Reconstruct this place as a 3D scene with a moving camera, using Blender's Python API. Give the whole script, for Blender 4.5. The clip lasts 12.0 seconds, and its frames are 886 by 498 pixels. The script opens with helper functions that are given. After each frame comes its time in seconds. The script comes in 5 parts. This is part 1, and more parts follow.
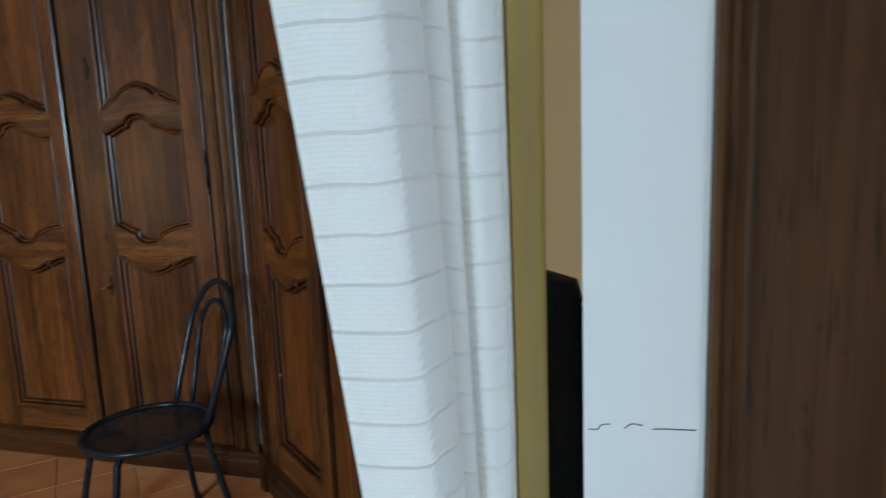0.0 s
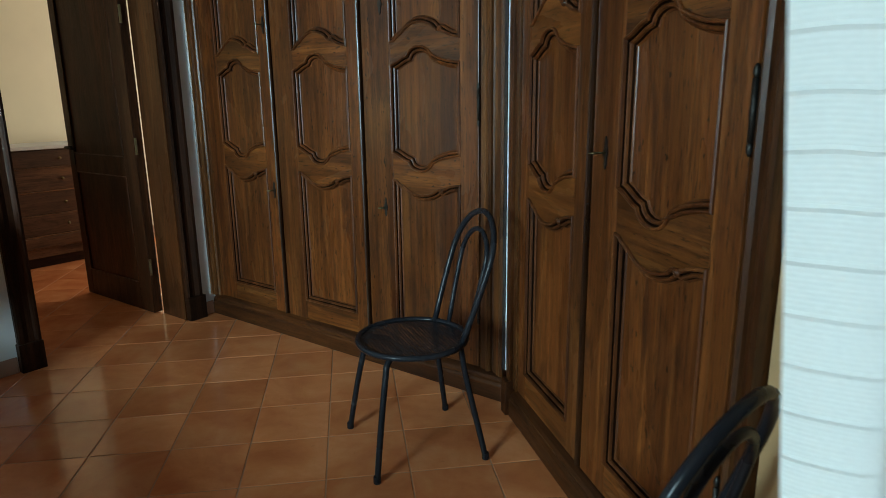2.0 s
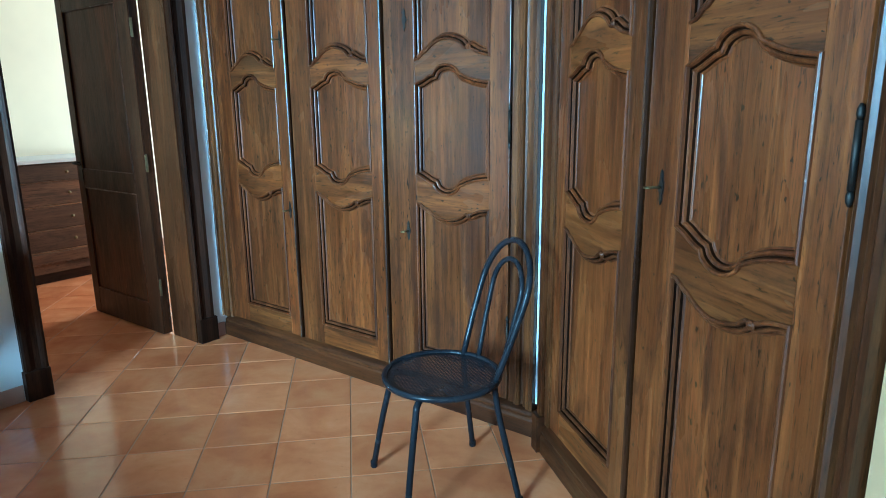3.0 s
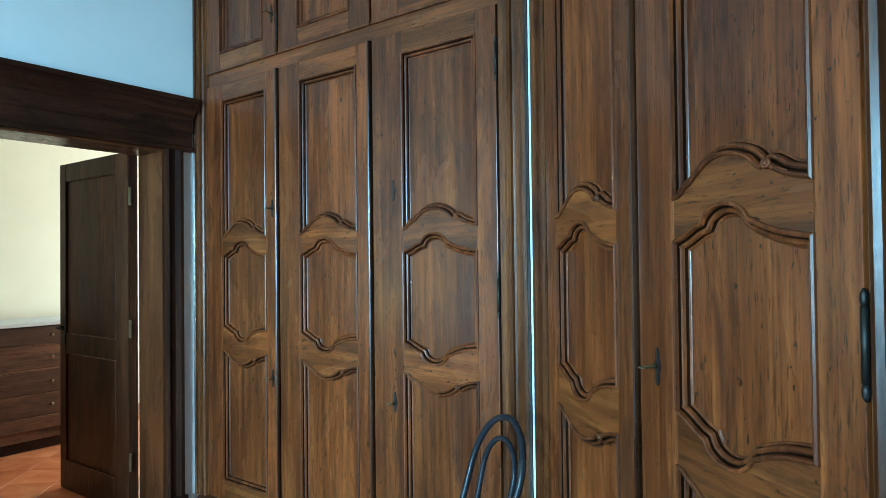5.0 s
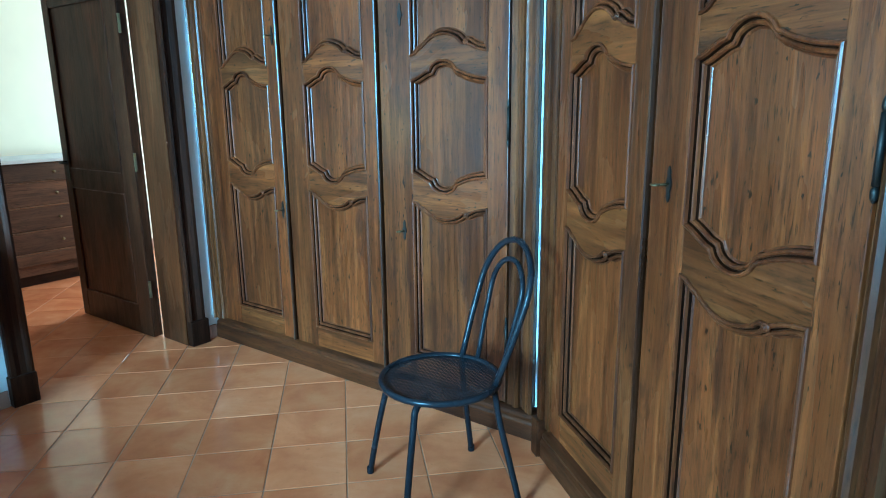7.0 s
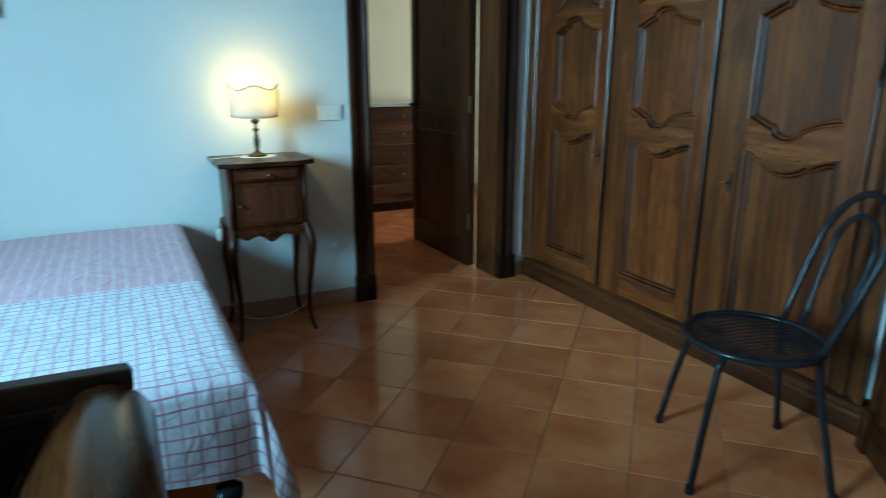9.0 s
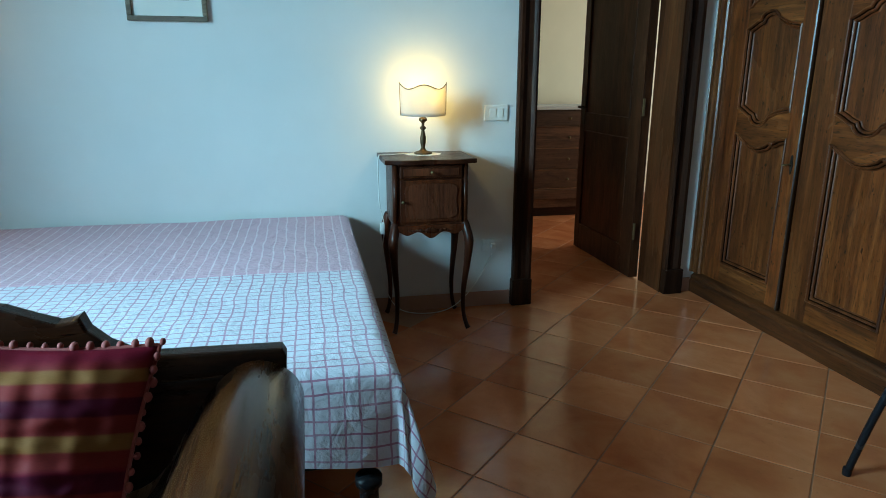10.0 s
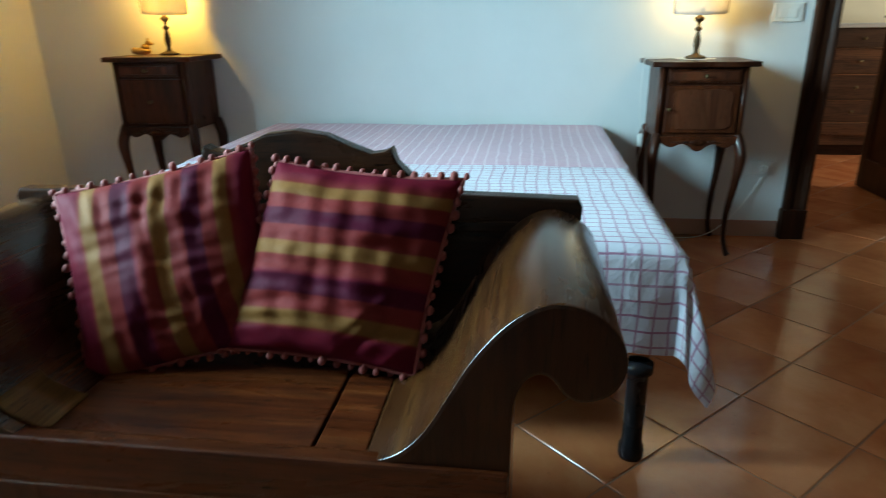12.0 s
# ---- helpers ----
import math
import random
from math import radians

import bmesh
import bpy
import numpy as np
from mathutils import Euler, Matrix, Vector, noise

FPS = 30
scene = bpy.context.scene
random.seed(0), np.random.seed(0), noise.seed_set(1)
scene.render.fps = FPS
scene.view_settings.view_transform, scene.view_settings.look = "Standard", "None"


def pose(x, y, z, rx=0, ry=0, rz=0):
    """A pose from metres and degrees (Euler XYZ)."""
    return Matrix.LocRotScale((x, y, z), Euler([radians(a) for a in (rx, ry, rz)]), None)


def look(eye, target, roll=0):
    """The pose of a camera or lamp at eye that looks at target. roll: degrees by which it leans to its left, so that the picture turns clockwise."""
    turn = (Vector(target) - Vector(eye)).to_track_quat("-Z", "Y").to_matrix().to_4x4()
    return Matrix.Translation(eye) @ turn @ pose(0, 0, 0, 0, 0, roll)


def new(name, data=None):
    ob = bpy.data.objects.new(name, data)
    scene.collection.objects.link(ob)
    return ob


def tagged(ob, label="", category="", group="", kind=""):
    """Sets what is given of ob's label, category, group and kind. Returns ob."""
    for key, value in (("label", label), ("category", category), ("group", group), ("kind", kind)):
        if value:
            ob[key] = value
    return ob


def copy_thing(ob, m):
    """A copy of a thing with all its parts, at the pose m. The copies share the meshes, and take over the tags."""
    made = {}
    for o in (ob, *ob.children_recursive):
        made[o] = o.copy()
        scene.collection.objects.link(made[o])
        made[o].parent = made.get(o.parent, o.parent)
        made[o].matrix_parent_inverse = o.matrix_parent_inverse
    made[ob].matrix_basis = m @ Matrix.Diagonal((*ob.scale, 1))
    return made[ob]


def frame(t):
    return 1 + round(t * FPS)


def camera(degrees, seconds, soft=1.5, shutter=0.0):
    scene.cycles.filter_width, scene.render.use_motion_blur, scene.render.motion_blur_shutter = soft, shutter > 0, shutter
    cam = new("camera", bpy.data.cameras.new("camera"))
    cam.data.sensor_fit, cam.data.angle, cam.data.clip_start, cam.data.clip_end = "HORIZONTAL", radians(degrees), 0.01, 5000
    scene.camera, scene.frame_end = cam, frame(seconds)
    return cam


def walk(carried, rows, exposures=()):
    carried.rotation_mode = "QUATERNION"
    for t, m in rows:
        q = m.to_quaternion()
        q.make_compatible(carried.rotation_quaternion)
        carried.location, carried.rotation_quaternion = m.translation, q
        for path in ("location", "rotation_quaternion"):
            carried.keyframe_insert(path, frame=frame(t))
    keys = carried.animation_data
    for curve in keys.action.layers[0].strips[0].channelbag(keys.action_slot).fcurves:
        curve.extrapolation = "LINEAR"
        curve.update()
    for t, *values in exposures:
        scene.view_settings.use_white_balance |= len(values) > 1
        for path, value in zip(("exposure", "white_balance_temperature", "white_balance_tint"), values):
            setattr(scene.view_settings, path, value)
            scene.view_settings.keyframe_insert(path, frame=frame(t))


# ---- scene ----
cam = camera(69.5, 12.0, soft=0.8, shutter=0.4)
PATH = [
    (0, (0.788, 0.31, 1.337), (0.253, 2.213, 1.033), -2.3),
    (0.5, (0.769, 0.29, 1.328), (-0.01, 2.1, 0.989), -1.3),
    (1, (0.759, 0.273, 1.326), (-0.21, 1.979, 0.934), -0.9),
    (1.5, (0.748, 0.25, 1.331), (-0.341, 1.873, 0.906), -0.9),
    (2, (0.688, 0.281, 1.322), (-0.483, 1.849, 0.857), -0.7),
    (2.5, (0.558, 0.315, 1.34), (-0.604, 1.882, 0.898), -0.3),
    (3, (0.516, 0.339, 1.386), (-0.656, 1.896, 0.938), -0.6),
    (3.5, (0.499, 0.414, 1.429), (-0.715, 1.999, 1.307), -0.9),
    (5.3, (0.488, 0.453, 1.43), (-0.706, 2.057, 1.465), -0.8),
    (5.5, (0.482, 0.406, 1.439), (-0.688, 2.028, 1.415), -0.7),
    (6, (0.483, 0.398, 1.425), (-0.662, 1.987, 1.02), -0.4),
    (6.5, (0.472, 0.407, 1.405), (-0.673, 1.989, 0.975), -0.5),
    (6.7, (0.464, 0.396, 1.395), (-0.679, 1.978, 0.958), -0.6),
    (8.3, (0.464, 0.312, 1.263), (-0.974, 1.599, 0.738), -0.2),
    (8.5, (0.468, 0.305, 1.26), (-1.051, 1.494, 0.731), -0.1),
    (9, (0.471, 0.298, 1.251), (-1.25, 1.166, 0.718), 0.0),
    (9.5, (0.452, 0.311, 1.236), (-1.41, 0.816, 0.706), -0.3),
    (10, (0.422, 0.33, 1.226), (-1.467, 0.732, 0.707), 0.1),
    (10.5, (0.393, 0.272, 1.182), (-1.501, 0.647, 0.66), -0.1),
    (11, (0.374, 0.175, 1.11), (-1.522, 0.467, 0.544), -0.3),
    (11.5, (0.375, 0.14, 1.054), (-1.525, 0.199, 0.434), -0.7),
    (12, (0.396, 0.163, 1.022), (-1.473, -0.09, 0.357), -0.8),
]
# ---- camera's picture: exposure along the walk ----
EXPOSURES = [(0.0, -1.05, 6900, 24), (0.5, -1.10, 6700, 20), (1.0, -1.02, 6000, 5), (1.5, -1.06, 5300, -8), (1.9, -0.95, 6100, 3), (2.0, -0.86, 6900, 10), (2.2, 0.0, 5700, 4), (2.4, 0.27, 4950, 0), (3.0, 0.52, 4750, -2), (3.5, 0.50, 5000, -4), (5.5, 0.36, 5100, -3),
             (6.0, 0.60, 4400, -8), (6.7, 0.63, 4300, -9), (8.3, -0.18, 4800, -8), (9.0, -0.78, 5200, -7), (9.5, -0.86, 5400, -6), (10.5, -0.90, 6000, 4), (11.0, -0.86, 6200, 6), (12.0, -0.66, 6350, 5)]
walk(cam, [(t, look(eye, target, roll)) for t, eye, target, roll in PATH], EXPOSURES)

# ---- plan, in metres ----
BED_WALL = -2.82      # inner face of the wall behind the bed
WARD_Y = 2.54         # door faces of the long wardrobe
EAST = 0.765          # inner face of the window wall
SOUTH = -2.40         # inner face of the wall left of the bed
CEIL = 3.10
P0 = Vector((-0.474, 2.375, 0))       # reference point on the corner wardrobe's doors
ANG2 = -39.44                          # its turn about z

# ---- world and lights ----
world = bpy.data.worlds.new("world")
scene.world = world
world.use_nodes = True
wn = world.node_tree
sky = wn.nodes.new("ShaderNodeTexSky")
sky.sky_type = "NISHITA"
sky.sun_disc = False
sky.sun_elevation = radians(40)
sky.sun_rotation = radians(200)
wn.nodes["Background"].inputs["Strength"].default_value = 0.10
wn.links.new(sky.outputs["Color"], wn.nodes["Background"].inputs["Color"])


def area_lamp(name, m, w, h, power, color, spread=180):
    d = bpy.data.lights.new(name, "AREA")
    d.shape, d.size, d.size_y, d.energy, d.color = "RECTANGLE", w, h, power, color
    d.spread = radians(spread)
    ob = new(name, d)
    ob.matrix_world = m
    return ob


def bulb(name, x, y, z, power, color, r=0.03):
    d = bpy.data.lights.new(name, "POINT")
    d.energy, d.color, d.shadow_soft_size = power, color, r
    ob = new(name, d)
    ob.location = (x, y, z)
    return ob


area_lamp("window_daylight", look((-0.45, -2.53, 1.74), (-1.9, 2.5, 0.15)), 0.86, 1.30, 152, (0.50, 0.83, 0.99), 92)
area_lamp("niche_daylight", look((1.075, 0.115, 1.45), (0.705, 0.64, 1.40)), 0.12, 1.6, 2.85, (0.58, 0.84, 1.0), 60)
area_lamp("next_room_daylight", look((-4.3, 4.75, 1.5), (-4.3, 2.0, 1.3)), 1.1, 1.8, 62, (1.0, 0.95, 0.85))
bulb("lamp_bulb_a", -2.665, 0.90, 1.17, 6.0, (1.0, 0.64, 0.17))
bulb("lamp_bulb_b", -2.69, -1.60, 1.205, 16.0, (1.0, 0.56, 0.08))


# ---- materials ----
def nodes_of(name):
    m = bpy.data.materials.new(name)
    m.use_nodes = True
    nt = m.node_tree
    return m, nt, nt.nodes["Principled BSDF"]


def coords(nt, scale=(1, 1, 1), rot=(0, 0, 0), source="Object"):
    tc = nt.nodes.new("ShaderNodeTexCoord")
    mp = nt.nodes.new("ShaderNodeMapping")
    mp.inputs["Scale"].default_value = scale
    mp.inputs["Rotation"].default_value = rot
    nt.links.new(tc.outputs[source], mp.inputs["Vector"])
    return mp.outputs["Vector"]


def shifted(nt, vec, amount=7.0):
    """Moves a texture by the object's own random number, so that alike pieces differ."""
    info = nt.nodes.new("ShaderNodeObjectInfo")
    mul = nt.nodes.new("ShaderNodeVectorMath")
    mul.operation = "MULTIPLY_ADD"
    comb = nt.nodes.new("ShaderNodeCombineXYZ")
    for i in range(3):
        nt.links.new(info.outputs["Random"], comb.inputs[i])
    nt.links.new(comb.outputs[0], mul.inputs[0])
    mul.inputs[1].default_value = (amount, amount * 1.7, amount * 0.6)
    nt.links.new(vec, mul.inputs[2])
    return mul.outputs[0], info.outputs["Random"]


def noise_tex(nt, vec, scale, detail=6.0, rough=0.6, dist=0.0):
    n = nt.nodes.new("ShaderNodeTexNoise")
    n.inputs["Scale"].default_value, n.inputs["Detail"].default_value = scale, detail
    n.inputs["Roughness"].default_value, n.inputs["Distortion"].default_value = rough, dist
    nt.links.new(vec, n.inputs["Vector"])
    return n.outputs["Fac"]


def ramp(nt, fac, stops):
    r = nt.nodes.new("ShaderNodeValToRGB")
    els = r.color_ramp.elements
    while len(els) < len(stops):
        els.new(0.5)
    for e, (p, c) in zip(els, stops):
        e.position, e.color = p, (*c, 1)
    nt.links.new(fac, r.inputs["Fac"])
    return r.outputs["Color"]


def mix(nt, fac, a, b, mode="MIX"):
    n = nt.nodes.new("ShaderNodeMix")
    n.data_type, n.blend_type = "RGBA", mode
    for sock, val in ((n.inputs[0], fac), (n.inputs[6], a), (n.inputs[7], b)):
        if isinstance(val, (int, float)):
            sock.default_value = val
        elif isinstance(val, tuple):
            sock.default_value = (*val, 1)
        else:
            nt.links.new(val, sock)
    return n.outputs[2]


def maprange(nt, fac, a, b, c, d):
    n = nt.nodes.new("ShaderNodeMapRange")
    for i, v in zip((1, 2, 3, 4), (a, b, c, d)):
        n.inputs[i].default_value = v
    nt.links.new(fac, n.inputs[0])
    return n.outputs[0]


def bump(nt, height, bsdf, strength=0.3, distance=0.002):
    n = nt.nodes.new("ShaderNodeBump")
    n.inputs["Strength"].default_value, n.inputs["Distance"].default_value = strength, distance
    nt.links.new(height, n.inputs["Height"])
    nt.links.new(n.outputs["Normal"], bsdf.inputs["Normal"])


def wood(name, dark, mid, light, along="z", rough=(0.28, 0.5), spots=0.6, coat=0.0, gloss=0.22):
    """Old waxed wood: straight fine grain, slow tone changes, pores, worm holes and knocks."""
    m, nt, b = nodes_of(name)

    def stretched(k):
        return shifted(nt, coords(nt, {"z": (1, 1, k), "x": (k, 1, 1), "y": (1, k, 1)}[along]))
    vec, rnd = stretched(0.035)
    vec2, _ = stretched(0.22)
    figure = noise_tex(nt, vec, 26, 7, 0.60, 0.35)
    grain = noise_tex(nt, vec, 95, 6, 0.7, 0.2)
    tone = noise_tex(nt, vec2, 4.2, 4, 0.55, 0.5)
    c = ramp(nt, figure, [(0.24, dark), (0.5, mid), (0.80, light)])
    g = ramp(nt, grain, [(0.32, (0.50, 0.45, 0.42)), (0.5, (0.97, 0.97, 0.97)), (0.72, (1.22, 1.2, 1.16))])
    c = mix(nt, 0.9, c, g, "MULTIPLY")
    t = ramp(nt, tone, [(0.30, (0.50, 0.43, 0.40)), (0.5, (0.92, 0.90, 0.88)), (0.68, (1.42, 1.33, 1.20))])
    c = mix(nt, 0.9, c, t, "MULTIPLY")
    r = ramp(nt, rnd, [(0.0, (0.80, 0.82, 0.86)), (1.0, (1.18, 1.09, 0.98))])
    c = mix(nt, 1.0, c, r, "MULTIPLY")
    # old wax darkened in clouds
    cloud = noise_tex(nt, vec2, 13, 6, 0.68, 0.8)
    c = mix(nt, maprange(nt, cloud, 0.50, 0.68, 0.0, 0.65), c, tuple(v * 0.40 for v in dark))
    # open pores: short fine dashes
    pv, _ = stretched(0.09)
    pores = noise_tex(nt, pv, 210, 2, 0.5)
    c = mix(nt, maprange(nt, pores, 0.60, 0.70, 0.0, 0.75), c, tuple(v * 0.35 for v in dark))
    # worm holes and knocks
    kv, _ = stretched(0.45)
    pits = noise_tex(nt, kv, 62, 2, 0.5)
    c = mix(nt, maprange(nt, pits, 0.690, 0.715, 0.0, min(1.0, spots * 1.5)), c, tuple(v * 0.2 for v in dark))
    nt.links.new(c, b.inputs["Base Color"])
    nt.links.new(maprange(nt, cloud, 0.35, 0.65, rough[0], rough[1]), b.inputs["Roughness"])
    b.inputs["Coat Weight"].default_value = coat
    nt.links.new(maprange(nt, tone, 0.3, 0.7, 0.16, 0.34), b.inputs["Coat Roughness"])
    b.inputs["Coat IOR"].default_value = 1.55
    b.inputs["Specular IOR Level"].default_value = gloss
    bump(nt, mix(nt, 0.35, grain, pits), b, 0.6, 0.0018)
    return m


def plaster(name, color, var=0.05):
    m, nt, b = nodes_of(name)
    v = coords(nt)
    a = noise_tex(nt, v, 1.3, 4, 0.6)
    f = noise_tex(nt, v, 60, 6, 0.6)
    lo = tuple(c * (1 - var) for c in color)
    hi = tuple(min(1, c * (1 + var * 0.5)) for c in color)
    nt.links.new(ramp(nt, a, [(0.35, lo), (0.65, hi)]), b.inputs["Base Color"])
    b.inputs["Roughness"].default_value = 0.75
    bump(nt, f, b, 0.15, 0.002)
    return m


def metal(name, color, rough=0.35, metallic=1.0, var=0.3):
    m, nt, b = nodes_of(name)
    f = noise_tex(nt, coords(nt), 40, 5, 0.6)
    nt.links.new(ramp(nt, f, [(0.3, tuple(c * (1 - var) for c in color)), (0.7, color)]), b.inputs["Base Color"])
    b.inputs["Metallic"].default_value = metallic
    nt.links.new(maprange(nt, f, 0.3, 0.7, rough, rough + 0.15), b.inputs["Roughness"])
    return m


WOOD = wood("wardrobe_wood", (0.046, 0.0118, 0.0032), (0.117, 0.0335, 0.0080), (0.225, 0.077, 0.019), coat=0.36)
WOOD_X = wood("wardrobe_wood_level", (0.052, 0.014, 0.0036), (0.128, 0.039, 0.009), (0.245, 0.086, 0.021), along="x", coat=0.36)
WOOD_EDGE = wood("wardrobe_moulding_wood", (0.050, 0.013, 0.0036), (0.112, 0.032, 0.009), (0.195, 0.064, 0.018), rough=(0.32, 0.48), spots=0.3, coat=0.12, gloss=0.25)
# groove colour: old dark wax, with the recess's shade painted in as well
GROOVE_DARK = wood("wax_and_shade_in_grooves", (0.008, 0.003, 0.0014), (0.016, 0.0055, 0.002), (0.028, 0.010, 0.004), rough=(0.45, 0.6), spots=0.2, gloss=0.05)
WOOD_PILASTER = wood("wardrobe_pilaster_wood", (0.042, 0.0125, 0.004), (0.092, 0.031, 0.009), (0.165, 0.064, 0.019), rough=(0.28, 0.45), spots=0.3, coat=0.3)
WOOD_STRIP = wood("door_edge_wood", (0.018, 0.006, 0.002), (0.036, 0.012, 0.004), (0.065, 0.024, 0.008), rough=(0.25, 0.4), spots=0.2, coat=0.4)
WOOD_BASE = wood("wardrobe_base_wood", (0.032, 0.0095, 0.003), (0.064, 0.020, 0.006), (0.105, 0.037, 0.012), along="x", rough=(0.35, 0.55), spots=0.3)
DOOR_DARK = wood("door_dark_wood", (0.016, 0.006, 0.003), (0.030, 0.011, 0.0055), (0.052, 0.020, 0.010), rough=(0.36, 0.5), spots=0.2, gloss=0.12)
DOOR_DARK_Y = wood("door_dark_wood_level", (0.016, 0.006, 0.003), (0.030, 0.011, 0.0055), (0.052, 0.020, 0.010), along="y", rough=(0.36, 0.5), spots=0.2, gloss=0.12)
LEAF_WOOD = wood("door_leaf_wood", (0.022, 0.0080, 0.0036), (0.044, 0.0155, 0.0068), (0.075, 0.028, 0.012), rough=(0.30, 0.46), spots=0.2, gloss=0.2)
JAMB_WOOD = wood("jamb_wood", (0.044, 0.0125, 0.004), (0.082, 0.025, 0.007), (0.125, 0.043, 0.013), spots=0.2, coat=0.3)
WALL_WHITE = plaster("white_wall_paint", (0.68, 0.68, 0.665))
# tan stands in for warm shade behind the curtain on a pale wall
WALL_WARM_SHADE = plaster("warm_shaded_wall_paint", (0.46, 0.27, 0.125))
WALL_CREAM = plaster("cream_wall_paint", (0.82, 0.76, 0.58))
CEIL_WHITE = plaster("ceiling_paint", (0.80, 0.79, 0.76))


# ---- mesh helpers ----
def part(name, bm, material, parent=None, label="", smooth=False):
    me = bpy.data.meshes.new(name)
    bm.normal_update()
    bmesh.ops.recalc_face_normals(bm, faces=bm.faces[:])
    bm.to_mesh(me)
    bm.free()
    me.materials.append(material)
    if smooth:
        for p in me.polygons:
            p.use_smooth = True
    ob = new(name, me)
    if parent is not None:
        ob.parent = parent
    if label:
        ob["label"] = label
    return ob


def thing(name, m, label, category, group="", kind=""):
    ob = new(name)
    ob.empty_display_size = 0.1
    ob.matrix_world = m
    return tagged(ob, label, category, group, kind)


def add_box(bm, x0, x1, y0, y1, z0, z1, bevel=0.0, seg=2):
    m = Matrix.LocRotScale(((x0 + x1) / 2, (y0 + y1) / 2, (z0 + z1) / 2), None, (abs(x1 - x0), abs(y1 - y0), abs(z1 - z0)))
    r = bmesh.ops.create_cube(bm, size=1.0, matrix=m)
    if bevel > 0:
        es = list({e for v in r["verts"] for e in v.link_edges})
        bmesh.ops.bevel(bm, geom=es, offset=bevel, segments=seg, affect="EDGES", profile=0.6)


def box(x0, x1, y0, y1, z0, z1, bevel=0.0, seg=2):
    bm = bmesh.new()
    add_box(bm, x0, x1, y0, y1, z0, z1, bevel, seg)
    return bm


def prism(points, lo, hi, axis="y", bevel=0.0):
    """A closed outline pushed out along an axis. axis y: points are (x, z); x: (y, z); z: (x, y)."""
    bm = bmesh.new()

    def place(p, d):
        return {"y": (p[0], d, p[1]), "x": (d, p[0], p[1]), "z": (p[0], p[1], d)}[axis]
    a = [bm.verts.new(place(p, lo)) for p in points]
    b = [bm.verts.new(place(p, hi)) for p in points]
    bm.faces.new(a)
    bm.faces.new(b[::-1])
    n = len(points)
    for i in range(n):
        bm.faces.new((a[i], b[i], b[(i + 1) % n], a[(i + 1) % n]))
    if bevel > 0:
        bm.normal_update()
        cap = [e for e in bm.edges if (e.verts[0] in a and e.verts[1] in a) or (e.verts[0] in b and e.verts[1] in b)]
        bmesh.ops.bevel(bm, geom=cap, offset=bevel, segments=2, affect="EDGES", profile=0.6)
    return bm


def lathe(profile, seg=20, center=(0, 0)):
    """profile: (radius, z) from bottom to top."""
    bm = bmesh.new()
    rings = []
    for r, z in profile:
        rings.append([bm.verts.new((center[0] + r * math.cos(2 * math.pi * i / seg), center[1] + r * math.sin(2 * math.pi * i / seg), z)) for i in range(seg)])
    for a, b in zip(rings, rings[1:]):
        for i in range(seg):
            bm.faces.new((a[i], a[(i + 1) % seg], b[(i + 1) % seg], b[i]))
    bm.faces.new(rings[0][::-1])
    bm.faces.new(rings[-1])
    return bm


def tube(points, radius, seg=8, radii=None, bm=None, closed=False):
    """A round bar along a line of points."""
    bm = bm or bmesh.new()
    pts = [Vector(p) for p in points]
    rings = []
    up = Vector((0, 0, 1))
    prev = None
    n = len(pts)
    for i, p in enumerate(pts):
        a = pts[(i - 1) % n] if closed else pts[max(i - 1, 0)]
        c = pts[(i + 1) % n] if closed else pts[min(i + 1, n - 1)]
        t = (c - a).normalized()
        if prev is None:
            u = t.cross(up if abs(t.z) < 0.95 else Vector((1, 0, 0))).normalized()
        else:
            u = (prev - t * prev.dot(t)).normalized()
        prev = u
        w = t.cross(u)
        r = radii[i] if radii else radius
        rings.append([bm.verts.new(p + r * (math.cos(2 * math.pi * k / seg) * u + math.sin(2 * math.pi * k / seg) * w)) for k in range(seg)])
    pairs = list(zip(rings, rings[1:])) + ([(rings[-1], rings[0])] if closed else [])
    for a, b in pairs:
        for k in range(seg):
            bm.faces.new((a[k], a[(k + 1) % seg], b[(k + 1) % seg], b[k]))
    if not closed:
        bm.faces.new(rings[0][::-1])
        bm.faces.new(rings[-1])
    return bm


def smooth_line(points, per=8):
    """Points on a rounded line through the given ones."""
    pts = [Vector(p) for p in points]
    out = []
    for i in range(len(pts) - 1):
        p0, p1, p2, p3 = pts[max(i - 1, 0)], pts[i], pts[i + 1], pts[min(i + 2, len(pts) - 1)]
        for k in range(per):
            t = k / per
            out.append(0.5 * ((2 * p1) + (p2 - p0) * t + (2 * p0 - 5 * p1 + 4 * p2 - p3) * t * t + (3 * p1 - p0 - 3 * p2 + p3) * t ** 3))
    out.append(pts[-1])
    return out


def structure(name, bm, material, label, category="wall"):
    return tagged(part(name, bm, material), label, category, kind="structure")


# ---- shell of the room ----
structure("wall_north", box(-2.82, 1.6, 3.15, 3.35, 0, CEIL), WALL_WHITE, "white plastered wall behind the fitted wardrobes")
SW0, SW1, SZ0, SZ1 = -0.92, 0.02, 1.00, 2.50
for nm, bx in (("wall_south", (-3.07, SW0, SOUTH - 0.25, SOUTH, 0, CEIL)), ("wall_south_end", (SW1, 1.6, SOUTH - 0.25, SOUTH, 0, CEIL)),
               ("wall_south_under", (SW0, SW1, SOUTH - 0.25, SOUTH, 0, SZ0)), ("wall_south_over", (SW0, SW1, SOUTH - 0.25, SOUTH, SZ1, CEIL))):
    structure(nm, box(*bx), WALL_WHITE, "plain white plastered wall beside the bed")
